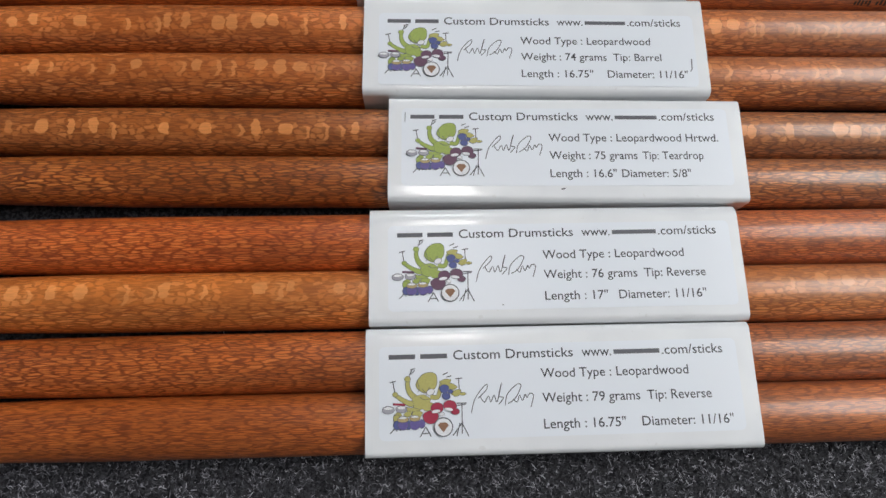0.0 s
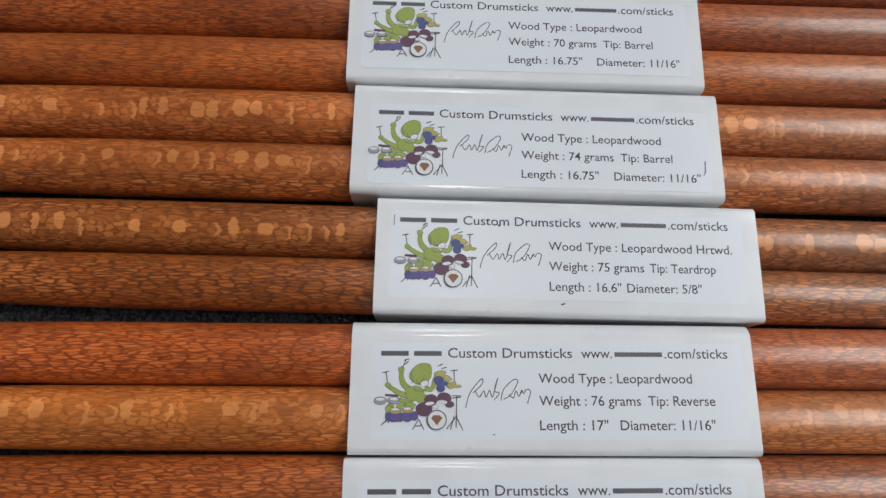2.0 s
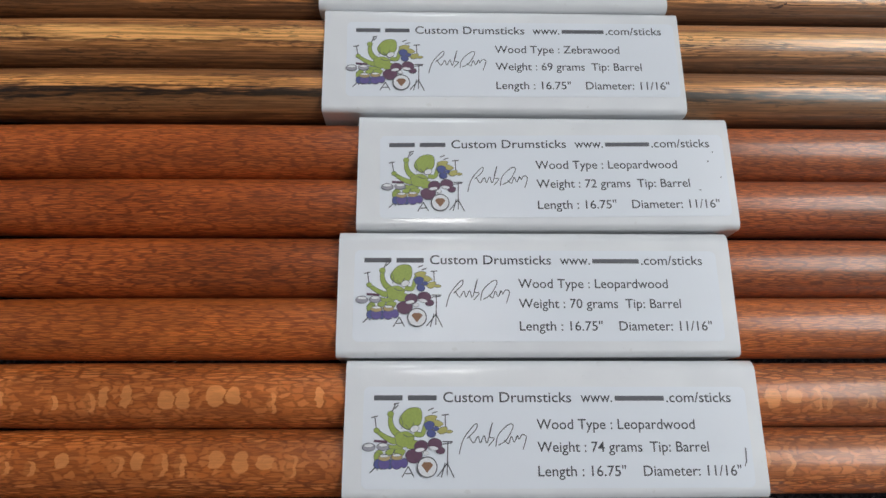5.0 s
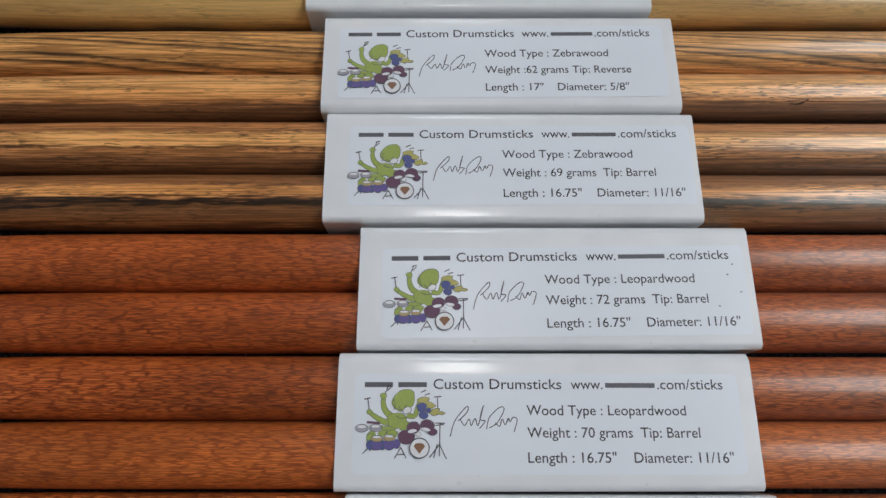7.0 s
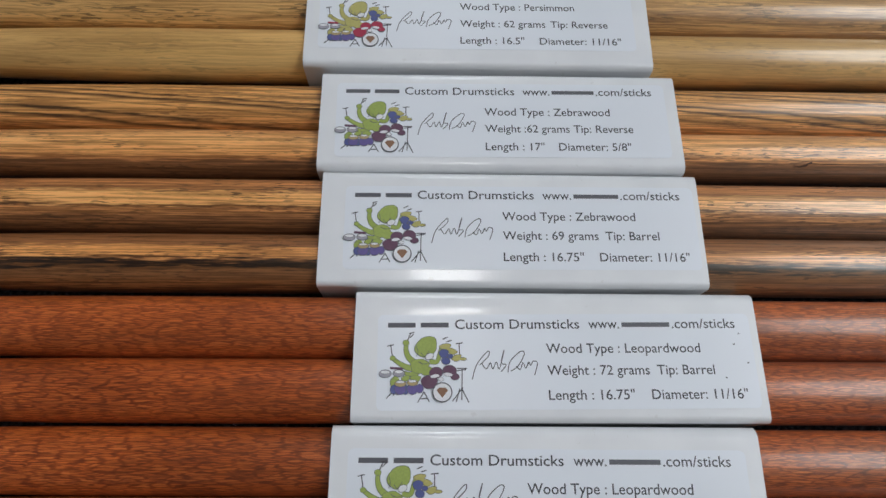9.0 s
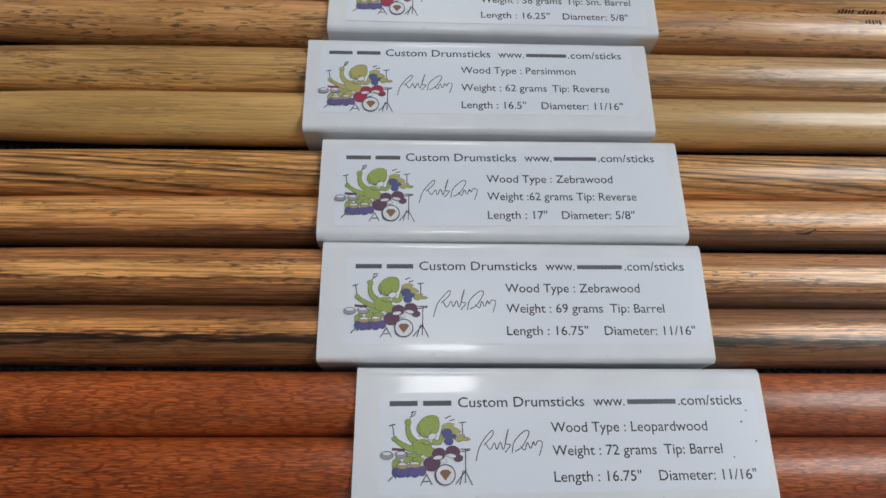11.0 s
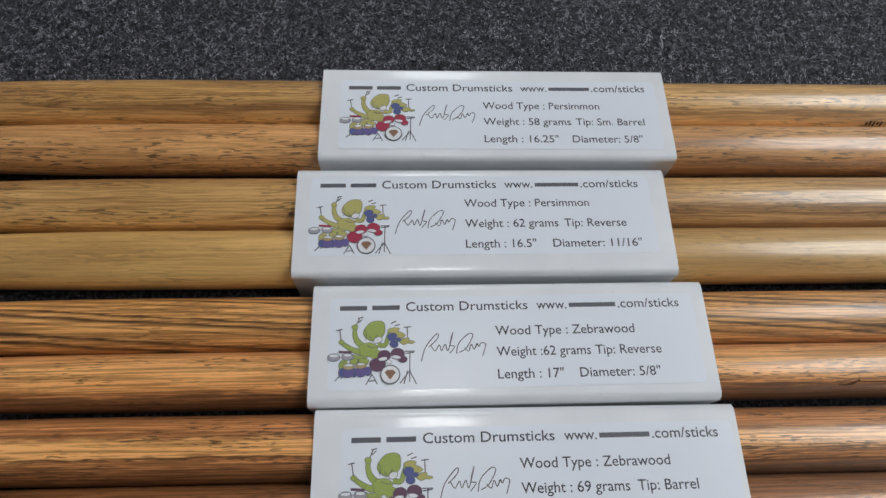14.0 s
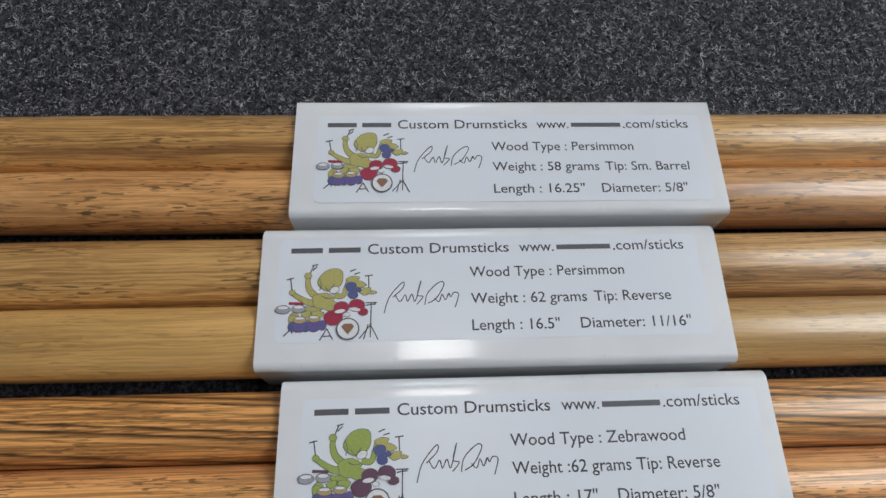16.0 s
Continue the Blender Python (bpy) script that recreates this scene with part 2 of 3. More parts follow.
def carpet_mat():
    k = Mat("charcoal_felt")
    c = k.coords()
    a = k.noise(c, 900, 5, .7)
    b = k.noise(c, 90, 3)
    col = k.mix(k.step(a, .38, .68), (.014, .0135, .016), (.092, .090, .102))
    col = k.mix(1.0, col, k.mix(b, (.7, .7, .7), (1.25, 1.25, 1.25)), "MULTIPLY")
    k.bump(a, .8, .0012)
    return k.done(col, .95, spec=.2)


def fibre_mat():
    k = Mat("felt_fibre")
    g = k.t.nodes.new("ShaderNodeNewGeometry")
    r = k.t.nodes.new("ShaderNodeValToRGB")
    k.put(r.inputs[0], g.outputs["Random Per Island"])
    e = r.color_ramp.elements
    e[0].position, e[0].color = 0, (.006, .006, .008, 1)
    e[1].position, e[1].color = 1, (.43, .425, .455, 1)
    for p, col in ((.40, (.033, .032, .038)), (.70, (.122, .12, .137)), (.92, (.29, .285, .315))):
        n = e.new(p)
        n.color = (*col, 1)
    tuft = k.noise(k.coords(), 420, 3, .6)
    return k.done(k.mix(1.0, r.outputs[0], k.mix(k.step(tuft, .40, .60), (.42, .42, .44), (1.6, 1.6, 1.6)), "MULTIPLY"), .6, spec=.5)


def plaster(name, a, b):
    k = Mat(name)
    c = k.coords()
    n = k.noise(c, 6, 4)
    k.bump(k.noise(c, 180, 3), .2, .002)
    return k.done(k.mix(n, a, b), .85, spec=.3)


def painted(name, c, rough):
    k = Mat(name)
    n = k.noise(k.coords(), 25, 3)
    return k.done(k.mix(n, tuple(a * .93 for a in c), c), rough)


def glow(name, c, strength):
    k = Mat(name)
    k.b.inputs["Emission Color"].default_value = (*c, 1)
    k.b.inputs["Emission Strength"].default_value = strength
    return k.done(c, .5)


CARD, STICKER = card_white(), sticker_white()
INK = ink("grey_black_ink", (.05, .05, .06))
BURN = ink("burnt_mark", (.02, .012, .008))
GREEN, OLIVE = ink("green_ink", (.33, .41, .09)), ink("yellow_green_ink", (.46, .42, .13))
BLUE, PURPLE, RED = ink("blue_ink", (.08, .10, .28)), ink("purple_ink", (.13, .055, .10)), ink("crimson_ink", (.38, .02, .06))
TAN, SILVER, PAPER = ink("tan_ink", (.45, .34, .16)), ink("grey_ink", (.36, .35, .40)), ink("pale_ink", (.78, .78, .80))
VIOLET = ink("violet_ink", (.13, .10, .30))
BROWN = ink("brown_ink", (.26, .13, .07))
FELT, FIBRE = carpet_mat(), fibre_mat()
WALL, CEIL = plaster("wall_plaster", (.24, .237, .23), (.27, .267, .26)), plaster("ceiling_plaster", (.28, .28, .275), (.32, .32, .315))
FRAME_PAINT = painted("white_frame_paint", (.8, .8, .79), .4)


# ---- building helpers ----
def mesh_of(name, bm, material, smooth=False):
    me = bpy.data.meshes.new(name)
    bm.to_mesh(me)
    bm.free()
    me.materials.append(material)
    if smooth:
        me.shade_smooth()
    return me


def part(name, bm, material, parent, label="", smooth=False):
    ob = new(name, mesh_of(name, bm, material, smooth))
    ob.parent = parent
    if label:
        ob["label"] = label
    return ob


def add_box(bm, x0, x1, y0, y1, z0, z1):
    r = bmesh.ops.create_cube(bm, size=1)
    for v in r["verts"]:
        v.co = ((x0 + x1) / 2 + v.co.x * (x1 - x0), (y0 + y1) / 2 + v.co.y * (y1 - y0), (z0 + z1) / 2 + v.co.z * (z1 - z0))


def add_poly(bm, pts, z0, z1):
    """A flat prism over the outline pts, counter-clockwise."""
    lo = [bm.verts.new((x, y, z0)) for x, y in pts]
    hi = [bm.verts.new((x, y, z1)) for x, y in pts]
    bm.faces.new(hi)
    bm.faces.new(lo[::-1])
    for i in range(len(pts)):
        j = (i + 1) % len(pts)
        bm.faces.new((lo[i], lo[j], hi[j], hi[i]))


def oval(cx, cy, rx, ry, turn=0.0, n=20, wob=0.0, seed=0.0):
    out = []
    for i in range(n):
        a = 2 * math.pi * i / n
        k = 1 + wob * math.sin(3 * a + seed) + wob * .6 * math.sin(5 * a + 2 * seed)
        x, y = rx * k * math.cos(a), ry * k * math.sin(a)
        c, s = math.cos(radians(turn)), math.sin(radians(turn))
        out.append((cx + x * c - y * s, cy + x * s + y * c))
    return out


def bar(x0, y0, x1, y1, w):
    d = Vector((x1 - x0, y1 - y0)).normalized() * w / 2
    n = Vector((-d.y, d.x))
    return [(x0 + n.x, y0 + n.y), (x0 - n.x, y0 - n.y), (x1 - n.x, y1 - n.y), (x1 + n.x, y1 + n.y)]


MM = .001

# ---- the room that closes the place ----
FRAME_DARK = painted("frame_dark", (.05, .05, .055), .6)


def room():
    bm = bmesh.new()
    bmesh.ops.create_grid(bm, x_segments=60, y_segments=60, size=2.6)
    for v in bm.verts:
        v.co.z = -.0004 + .0003 * noise.noise(v.co * 9)
    me = mesh_of("carpet_sheet", bm, FELT, True)
    tagged(new("ground", me), "dark charcoal felt carpet with short matted fibres", "carpet", kind="structure")

    def wall(name, horizontal, at, lo, hi, thick, hole=None):
        bm = bmesh.new()
        spans = [(lo, hi, 0, 3.0)]
        if hole:
            a, b, c, d = hole
            spans = [(lo, a, 0, 3.0), (b, hi, 0, 3.0), (a, b, 0, c), (a, b, d, 3.0)]
        for p, q, z0, z1 in spans:
            if horizontal:
                add_box(bm, p, q, at, at + thick, z0, z1)
            else:
                add_box(bm, at, at + thick, p, q, z0, z1)
        tagged(new(name, mesh_of(name, bm, WALL)), "plain grey-beige plastered wall", "wall", kind="structure")
        if hole:
            a, b, c, d = hole
            win = tagged(new("window_" + name.split("_")[1]), "dark-framed window with daylight", "window", kind="structure")
            m = at + thick / 2
            for p, q, z0, z1 in ((a, a + .05, c, d), (b - .05, b, c, d), (a + .05, b - .05, c, c + .05), (a + .05, b - .05, d - .05, d)):
                bm = bmesh.new()
                if horizontal:
                    add_box(bm, p, q, m - .03, m + .03, z0, z1)
                else:
                    add_box(bm, m - .03, m + .03, p, q, z0, z1)
                part("window_frame", bm, FRAME_DARK, win)

    wall("wall_east", False, 1.8, -1.8, 2.3, .2, (-.42, 1.74, 1.48, 2.82))
    wall("wall_west", False, -2.0, -1.8, 2.3, .2)
    wall("wall_north", True, 2.3, -2.0, 2.0, .2, (-.12, .32, 1.25, 2.25))
    wall("wall_south", True, -2.0, -2.0, 2.0, .2)
    bm = bmesh.new()
    add_box(bm, -2.0, 2.0, -2.0, 2.5, 3.0, 3.1)
    tagged(new("ceiling", mesh_of("ceiling", bm, CEIL)), "plain off-white ceiling", "ceiling", kind="structure")


room()


def pendant(x, y, z):
    """The small warm lamp whose glint shows on the cards' folds."""
    lamp = tagged(new("pendant_lamp"), "small warm glowing pendant lamp hanging from the ceiling", "lamp")
    lamp.location = (x, y, z)
    bm = bmesh.new()
    bmesh.ops.create_uvsphere(bm, u_segments=20, v_segments=12, radius=.03)
    part("globe", bm, glow("warm_glow", (1, .70, .38), 20), lamp, "warm glowing glass globe", True)
    bm = bmesh.new()
    bmesh.ops.create_cone(bm, cap_ends=True, segments=16, radius1=.04, radius2=.02, depth=.05, matrix=pose(0, 0, .075))
    part("cap", bm, painted("brass_paint", (.5, .35, .15), .35), lamp)
    bm = bmesh.new()
    bmesh.ops.create_cone(bm, cap_ends=True, segments=8, radius1=.004, radius2=.004, depth=3.0 - z - .1, matrix=pose(0, 0, .1 + (3.0 - z - .1) / 2))
    part("cord", bm, painted("cord_black", (.03, .03, .03), .6), lamp)


pendant(-.28, 1.75, 1.75)


def ceiling_panel(x, y, wide, deep):
    """The flat lamp overhead that glints along the cards' folds."""
    lamp = tagged(new("ceiling_light"), "white rectangular glowing panel light on the ceiling", "ceiling light")
    lamp.location = (x, y, 3.0)
    bm = bmesh.new()
    add_box(bm, -wide / 2, wide / 2, -deep / 2, deep / 2, -.035, -.02)
    part("diffuser", bm, glow("panel_glow", (1, .97, .93), 19), lamp, "glowing white diffuser")
    bm = bmesh.new()
    for a, b, c, d in ((-wide / 2 - .02, wide / 2 + .02, -deep / 2 - .02, -deep / 2), (-wide / 2 - .02, wide / 2 + .02, deep / 2, deep / 2 + .02), (-wide / 2 - .02, -wide / 2, -deep / 2, deep / 2), (wide / 2, wide / 2 + .02, -deep / 2, deep / 2)):
        add_box(bm, a, b, c, d, -.04, 0)
    part("frame", bm, FRAME_PAINT, lamp)


ceiling_panel(.12, .78, .34, .5)


# ---- drumsticks ----
BUTT = 205 * MM


def stick_profile(r, length, tip):
    """Radii along the stick, from the rounded butt to the neck, and those of its tip."""
    end = BUTT - length
    rows = [(BUTT, r * .72), (BUTT - .0008, r * .88), (BUTT - .002, r * .97), (BUTT - .004, r)]
    xs, neck = -58 * MM, end + 13 * MM
    rows += [(x * MM, r) for x in (170, 120, 60, 0, -40)]
    n = 18
    for i in range(n + 1):
        u = i / n
        rows.append((xs + (neck - xs) * u, r * (1 - .58 * u ** 2 * (1.25 - .25 * u))))
    rn = rows[-1][1]
    if tip == "Teardrop":
        bead = [(neck, rn), (neck - .002, rn * 1.1), (neck - .005, rn * 1.45), (neck - .008, rn * 1.35), (neck - .011, rn * .8), (end, rn * .1)]
    elif tip == "Reverse":
        bead = [(neck, rn), (neck - .003, rn * 1.5), (neck - .005, rn * 1.5), (neck - .009, rn * 1.15), (neck - .012, rn * .7), (end, rn * .1)]
    else:
        bead = [(neck, rn), (neck - .002, rn * 1.25), (neck - .004, rn * 1.4), (neck - .009, rn * 1.4), (neck - .012, rn * 1.1), (end, rn * .3)]
    return rows, bead


def lathe(rows, seg=44):
    bm = bmesh.new()
    rings = []
    for x, r in rows:
        rings.append([bm.verts.new((x, r * math.cos(2 * math.pi * i / seg), r * math.sin(2 * math.pi * i / seg))) for i in range(seg)])
    for a, b in zip(rings, rings[1:]):
        for i in range(seg):
            j = (i + 1) % seg
            bm.faces.new((a[i], a[j], b[j], b[i]))
    bm.faces.new(rings[0][::-1])
    bm.faces.new(rings[-1])
    bmesh.ops.recalc_face_normals(bm, faces=bm.faces)
    return bm


def surface_line(bm, r, rows):
    """A thin dark line over the stick: rows of x, degrees from the top and width in metres."""
    last = None
    for x, a, w in rows:
        pair = [bm.verts.new((x, (r + .00003) * math.sin(radians(a) + s * w / r / 2), (r + .00003) * math.cos(radians(a) + s * w / r / 2))) for s in (-1, 1)]
        if last:
            bm.faces.new((last[0], pair[0], pair[1], last[1]))
        last = pair


def drumstick(y, lie, r, length, tip, material, label, group, mark=None):
    """mark: (x of its start, turn about the stick in degrees from the top, number of words)."""
    st = tagged(new("drumstick"), label, "drumstick", group)
    st.matrix_world = pose(0, y, r + .0007, 0, 0, yaw)
    rows, bead = stick_profile(r, length, tip)
    part("shaft", lathe(rows), material, st, smooth=True)
    part("tip", lathe(bead), material, st, smooth=True)
    if mark:
        x, a0, flip = mark
        for k, (dx, w, h) in enumerate(((0, 6.2, 1.9), (7.6, 7.0, 1.9), (16.2, 9.5, 1.9))):
            bm = bmesh.new()
            marks = 5 if k < 2 else 7
            for q in range(marks):
                g0 = x + (dx + w * q / marks) * MM
                g1 = g0 + w / marks * .62 * MM
                a1 = a0 + (1.5 if q % 2 else 0)
                hh = h * (1 if q % 3 else .7)
                lo, hi = radians(90 - a1) - hh * MM / r / 2, radians(90 - a1) + hh * MM / r / 2
                vs = []
                for s in range(4):
                    an = lo + (hi - lo) * s / 3
                    rr = r + .00004
                    vs.append([bm.verts.new((g, rr * math.cos(an), rr * math.sin(an))) for g in (g0, g1)])
                for p, n2 in zip(vs, vs[1:]):
                    bm.faces.new((p[0], p[1], n2[1], n2[0]))
            part("printed_mark", bm, BURN, st, "dark burnt-in maker's mark as plain bars")
    return st


# ---- card sleeves ----
def sleeve_outline(w, h, r_near, r_far, n=6):
    """Cross-section (y, z) of the folded card, counter-clockwise seen from +x."""
    out = []
    flat = 10
    for cy, cz, r, a0 in ((w / 2 - r_far, h - r_far, r_far, 0), (-w / 2 + r_near, h - r_near, r_near, 90), (-w / 2 + .0015, .0015, .0015, 180), (w / 2 - .0015, .0015, .0015, 270)):
        a1, a2 = radians(a0), radians(a0 + 90)
        out.append((cy + r * math.cos(a1) + .0004 * math.sin(a1), cz + r * math.sin(a1) - .0004 * math.cos(a1)))
        for i in range(n + 1):
            a = radians(a0 + 90 * i / n)
            out.append((cy + r * math.cos(a), cz + r * math.sin(a)))
        out.append((cy + r * math.cos(a2) - .0004 * math.sin(a2), cz + r * math.sin(a2) + .0004 * math.cos(a2)))
        if a0 == 0:
            y1, y2 = w / 2 - r_far - .0006, -w / 2 + r_near + .0006
            out += [(y1 + (y2 - y1) * i / (flat + 1), h) for i in range(1, flat + 1)]
    return out


def sleeve_mesh(length, w, h, r_near, r_far, seed):
    bm = bmesh.new()
    t = .00045
    steps = 24
    outer, inner = sleeve_outline(w, h, r_near, r_far), sleeve_outline(w - 2 * t, h - 2 * t, max(r_near - t, .0006), max(r_far - t, .0006))

    def shell(outline, dz):
        rings = []
        for i in range(steps + 1):
            u = i / steps
            x = length * u
            ring = []
            for y, z in outline:
                k = .00003 * noise.noise((x * 25 + seed * 7, y * 40, z * 40))
                flare = .00003 * (abs(2 * u - 1) ** 6)
                top = max(0, z / h) ** 4
                edge = max(0, abs(y) - w / 2 + .0045) / .0045
                z -= .00032 * edge ** 2 * top
                crook = .0005 * math.sin(seed * 3.1) * (y / w) * (2 * u - 1)
                ring.append(bm.verts.new((x + crook, y * (1 + k * 30) + k, z + dz + (k + flare * math.sin(seed * 5 + y * 90)) * top)))
            rings.append(ring)
        return rings

    a, b = shell(outer, 0), shell(inner, t)
    n = len(outer)
    for rings, turned in ((a, False), (b, True)):
        for p, q in zip(rings, rings[1:]):
            for i in range(n):
                j = (i + 1) % n
                f = (p[i], p[j], q[j], q[i])
                bm.faces.new(f if not turned else f[::-1])
    for k in (0, -1):
        for i in range(n):
            j = (i + 1) % n
            bm.faces.new((a[k][i], a[k][j], b[k][j], b[k][i])).material_index = 0
    bmesh.ops.recalc_face_normals(bm, faces=bm.faces)
    for f in bm.faces:
        f.smooth = True
    for e in bm.edges:
        if len({round(v.co.x, 3) for v in e.verts}) == 1 and any(abs(f.normal.x) > .8 for f in e.link_faces):
            e.smooth = False
    return bm


def words(text, x, y, width, size, z, parent):
    """A line of printed words, its baseline from (x, y), stretched to its width. Millimetres."""
    cu = bpy.data.curves.new("line", "FONT")
    cu.body, cu.size, cu.extrude, cu.resolution_u, cu.offset = text, 1.0, 0.0, 3, .006
    ob = bpy.data.objects.new("line", cu)
    scene.collection.objects.link(ob)
    bpy.context.view_layer.update()
    me = bpy.data.meshes.new_from_object(ob.evaluated_get(bpy.context.evaluated_depsgraph_get()))
    bpy.data.objects.remove(ob)
    co = np.empty(len(me.vertices) * 3)
    me.vertices.foreach_get("co", co)
    co = co.reshape(-1, 3)
    co[:, 0] = x * MM + (co[:, 0] - co[:, 0].min()) / (np.ptp(co[:, 0]) or 1) * width * MM
    co[:, 1] = y * MM + co[:, 1] * size / .73 * MM
    co[:, 2] = z
    me.vertices.foreach_set("co", co.ravel())
    me.materials.clear()
    me.materials.append(INK)
    me.name = "printed_line"
    t = new("printed_line", me)
    t.parent = parent
    return tagged(t, "line of dark grey print", kind="stuff")


BAR_INK = ink("grey_bar_ink", (.10, .10, .115))


def printed_bars(shapes, z, parent, name="printed_bar", material=None, layer=0):
    """Flat printed shapes, each a piece of its own, in millimetres."""
    for j, pts in enumerate(shapes):
        bm = bmesh.new()
        add_poly(bm, [(x * MM, y * MM) for x, y in pts], z - .00002, z + layer * .00004 + j * .0000012)
        part(name, bm, material or BAR_INK, parent)


def curved(pts, n=5):
    """A smooth line through the points."""
    out = []
    for i in range(len(pts) - 1):
        p0, p1, p2, p3 = (Vector(pts[max(0, min(len(pts) - 1, i + d))]) for d in (-1, 0, 1, 2))
        for q in range(n):
            u = q / n
            out.append(tuple(.5 * (2 * p1 + (p2 - p0) * u + (2 * p0 - 5 * p1 + 4 * p2 - p3) * u * u + (3 * p1 - p0 - 3 * p2 + p3) * u ** 3)))
    return out + [tuple(pts[-1])]


def limb(pts, w0, w1):
    """The outline of a line that goes from one width to another."""
    left, right = [], []
    for i, p in enumerate(pts):
        a, b = Vector(pts[max(0, i - 1)]), Vector(pts[min(len(pts) - 1, i + 1)])
        d = (b - a).normalized()
        w = (w0 + (w1 - w0) * i / (len(pts) - 1)) / 2
        left.append((p[0] - d.y * w, p[1] + d.x * w))
        right.append((p[0] + d.y * w, p[1] - d.x * w))
    return right + left[::-1]


def emblem(z, parent, drum, leaf, ex, ey):
    """The coloured drum-kit emblem, in plain shapes round the large drum at (ex, ey)."""
    def lay(name, material, shapes, k, rim=.13):
        shapes = [[(x + ex, y + ey) for x, y in pts] for pts in shapes]
        if rim:
            rims = []
            for pts in shapes:
                cx, cy = sum(p[0] for p in pts) / len(pts), sum(p[1] for p in pts) / len(pts)
                rims.append([(x + rim * (x - cx) / math.hypot(x - cx, y - cy), y + rim * (y - cy) / math.hypot(x - cx, y - cy)) for x, y in pts])
            printed_bars(rims, z, parent, "emblem_line", BAR_INK, k - .5)
        printed_bars(shapes, z, parent, name, material, k)

    def arms(name, material, lines, k):
        at = [[(x + ex, y + ey) for x, y in curved(pts)] for pts, a, b in lines]
        printed_bars([limb(p, a + .26, b + .26) for p, (_, a, b) in zip(at, lines)], z, parent, "emblem_line", BAR_INK, k - .5)
        printed_bars([limb(p, a, b) for p, (_, a, b) in zip(at, lines)], z, parent, name, material, k)

    stands = [(-14.6, -1.4, -12.6, .6), (-12.9, .8, -12.7, -.8), (-13.2, .6, -11.6, -.6), (-6.4, -2.5, -4.8, .2), (-3.4, -2.4, -4.8, .2), (-5.6, -1.6, -4.0, -1.5), (2.6, -2.3, 5.4, 1.2), (6.9, -2.6, 5.2, .8), (5.3, 6.3, 5.1, -2.0), (3.9, 6.2, 6.6, 6.2), (4.0, 5.6, 6.4, 5.9),
              (4.6, 12.9, 4.7, 9.0), (3.7, 12.8, 5.6, 13.0), (-13.7, 12.6, -13.2, 9.6), (-14.6, 12.2, -12.9, 12.6), (-9.4, 13.2, -8.3, 15.8), (-8.8, 15.6, -7.4, 15.9), (-8.6, 14.4, -7.6, 15.4), (.2, 14.0, 1.6, 14.6), (1.2, 13.3, 2.6, 13.7), (-7.8, -.6, -7.6, 1.6), (-9.8, -.4, -9.7, 1.4), (3.6, -2.5, 4.6, 1.0)]
    lay("emblem_stand", INK, [bar(*p, .26) for p in stands], 1, 0)
    arms("emblem_patch", leaf, [(((-6.0, 7.6), (-8.4, 6.4), (-10.6, 7.2), (-13.0, 8.8)), 1.9, .8), (((-7.4, 7.8), (-9.0, 9.4), (-9.6, 11.4), (-9.4, 13.0)), 1.6, .8), (((-5.6, 6.2), (-8.2, 4.8), (-10.8, 5.4)), 1.4, .6), (((-6, 6), (-7.6, 4.2), (-8.2, 3.2)), 1.5, .8), (((-11.6, 4.0), (-13.0, 3.0), (-12.9, 1.6)), 1.3, .9), (((-3.4, 8.2), (-1.4, 8.0), (-.6, 10.2), (0, 12.2)), 1.2, .7)], 2)
    lay("emblem_patch", leaf, [oval(-6.0, 6.9, 2.4, 1.9, 10, 22, .08, 1), oval(-13.1, 9.0, .7, .6), oval(-9.6, 13.1, .8, .7), oval(-7.0, 3.6, 1.3, .9, 0, 14, .1), oval(-9.6, 3.7, 1.1, .7, 20, 14, .1), oval(-4.2, 5.6, 1.6, 1.1, 10, 16, .1), oval(-12.7, 2.4, .9, 1.2, 0, 14, .1)], 3, .1)
    lay("emblem_patch", leaf, [oval(-4.2, 12.0, 3.1, 2.5, 38, 26, .04, .5)], 4)
    lay("emblem_line", BAR_INK, [limb(curved(((-5.6, 10.4), (-4.6, 9.4), (-3.4, 10.9))), .16, .16), limb(curved(((-6.2, 8.0), (-5.0, 7.4), (-3.6, 7.6))), .2, .1), limb(curved(((-6.9, 12.4), (-6.4, 10.6), (-6.8, 9.4))), .14, .14)], 5, 0)
    lay("emblem_patch", OLIVE, [oval(.9, 12.0, 1.5, .8, 8, 14, .1), oval(2.6, 10.8, 1.4, .75, -20, 14, .12), oval(3.9, 9.0, 1.3, .8, 20, 14, .1), oval(5.6, 8.7, .9, .35, 0)], 3)
    lay("emblem_patch", BLUE, [oval(.5, 10.2, 1.25, 1.1, 6, 18, .05), oval(1.0, 8.2, 1.1, .9, -10), oval(2.2, 9.4, .7, .5), oval(-12.6, .8, 1.0, 1.1, 0), oval(-9.6, .7, .9, 1.1)], 4)
    lay("emblem_drum", VIOLET, [oval(-11.0, .9, 1.4, 1.35), oval(-7.8, .9, 1.4, 1.35), oval(-5.9, 1.0, .9, 1.1)], 5)
    lay("emblem_skin", PAPER, [oval(-3.3, 9.4, 1.1, .75, 25)], 5)
    lay("emblem_drum", drum, [oval(-3.4, 2.7, 2.1, 1.7, 0, 20, .03), oval(-1.6, 5.1, 1.7, 1.4, 8), oval(2.0, 5.6, 1.8, 1.4, -8), oval(3.4, 4.0, 1.1, .8), bar(-13.6, 6.4, -10.4, 6.2, .55)], 6)
    lay("emblem_drum", TAN, [oval(-11.0, 2.3, 1.5, .75), oval(-7.8, 2.5, 1.4, .75)], 6)
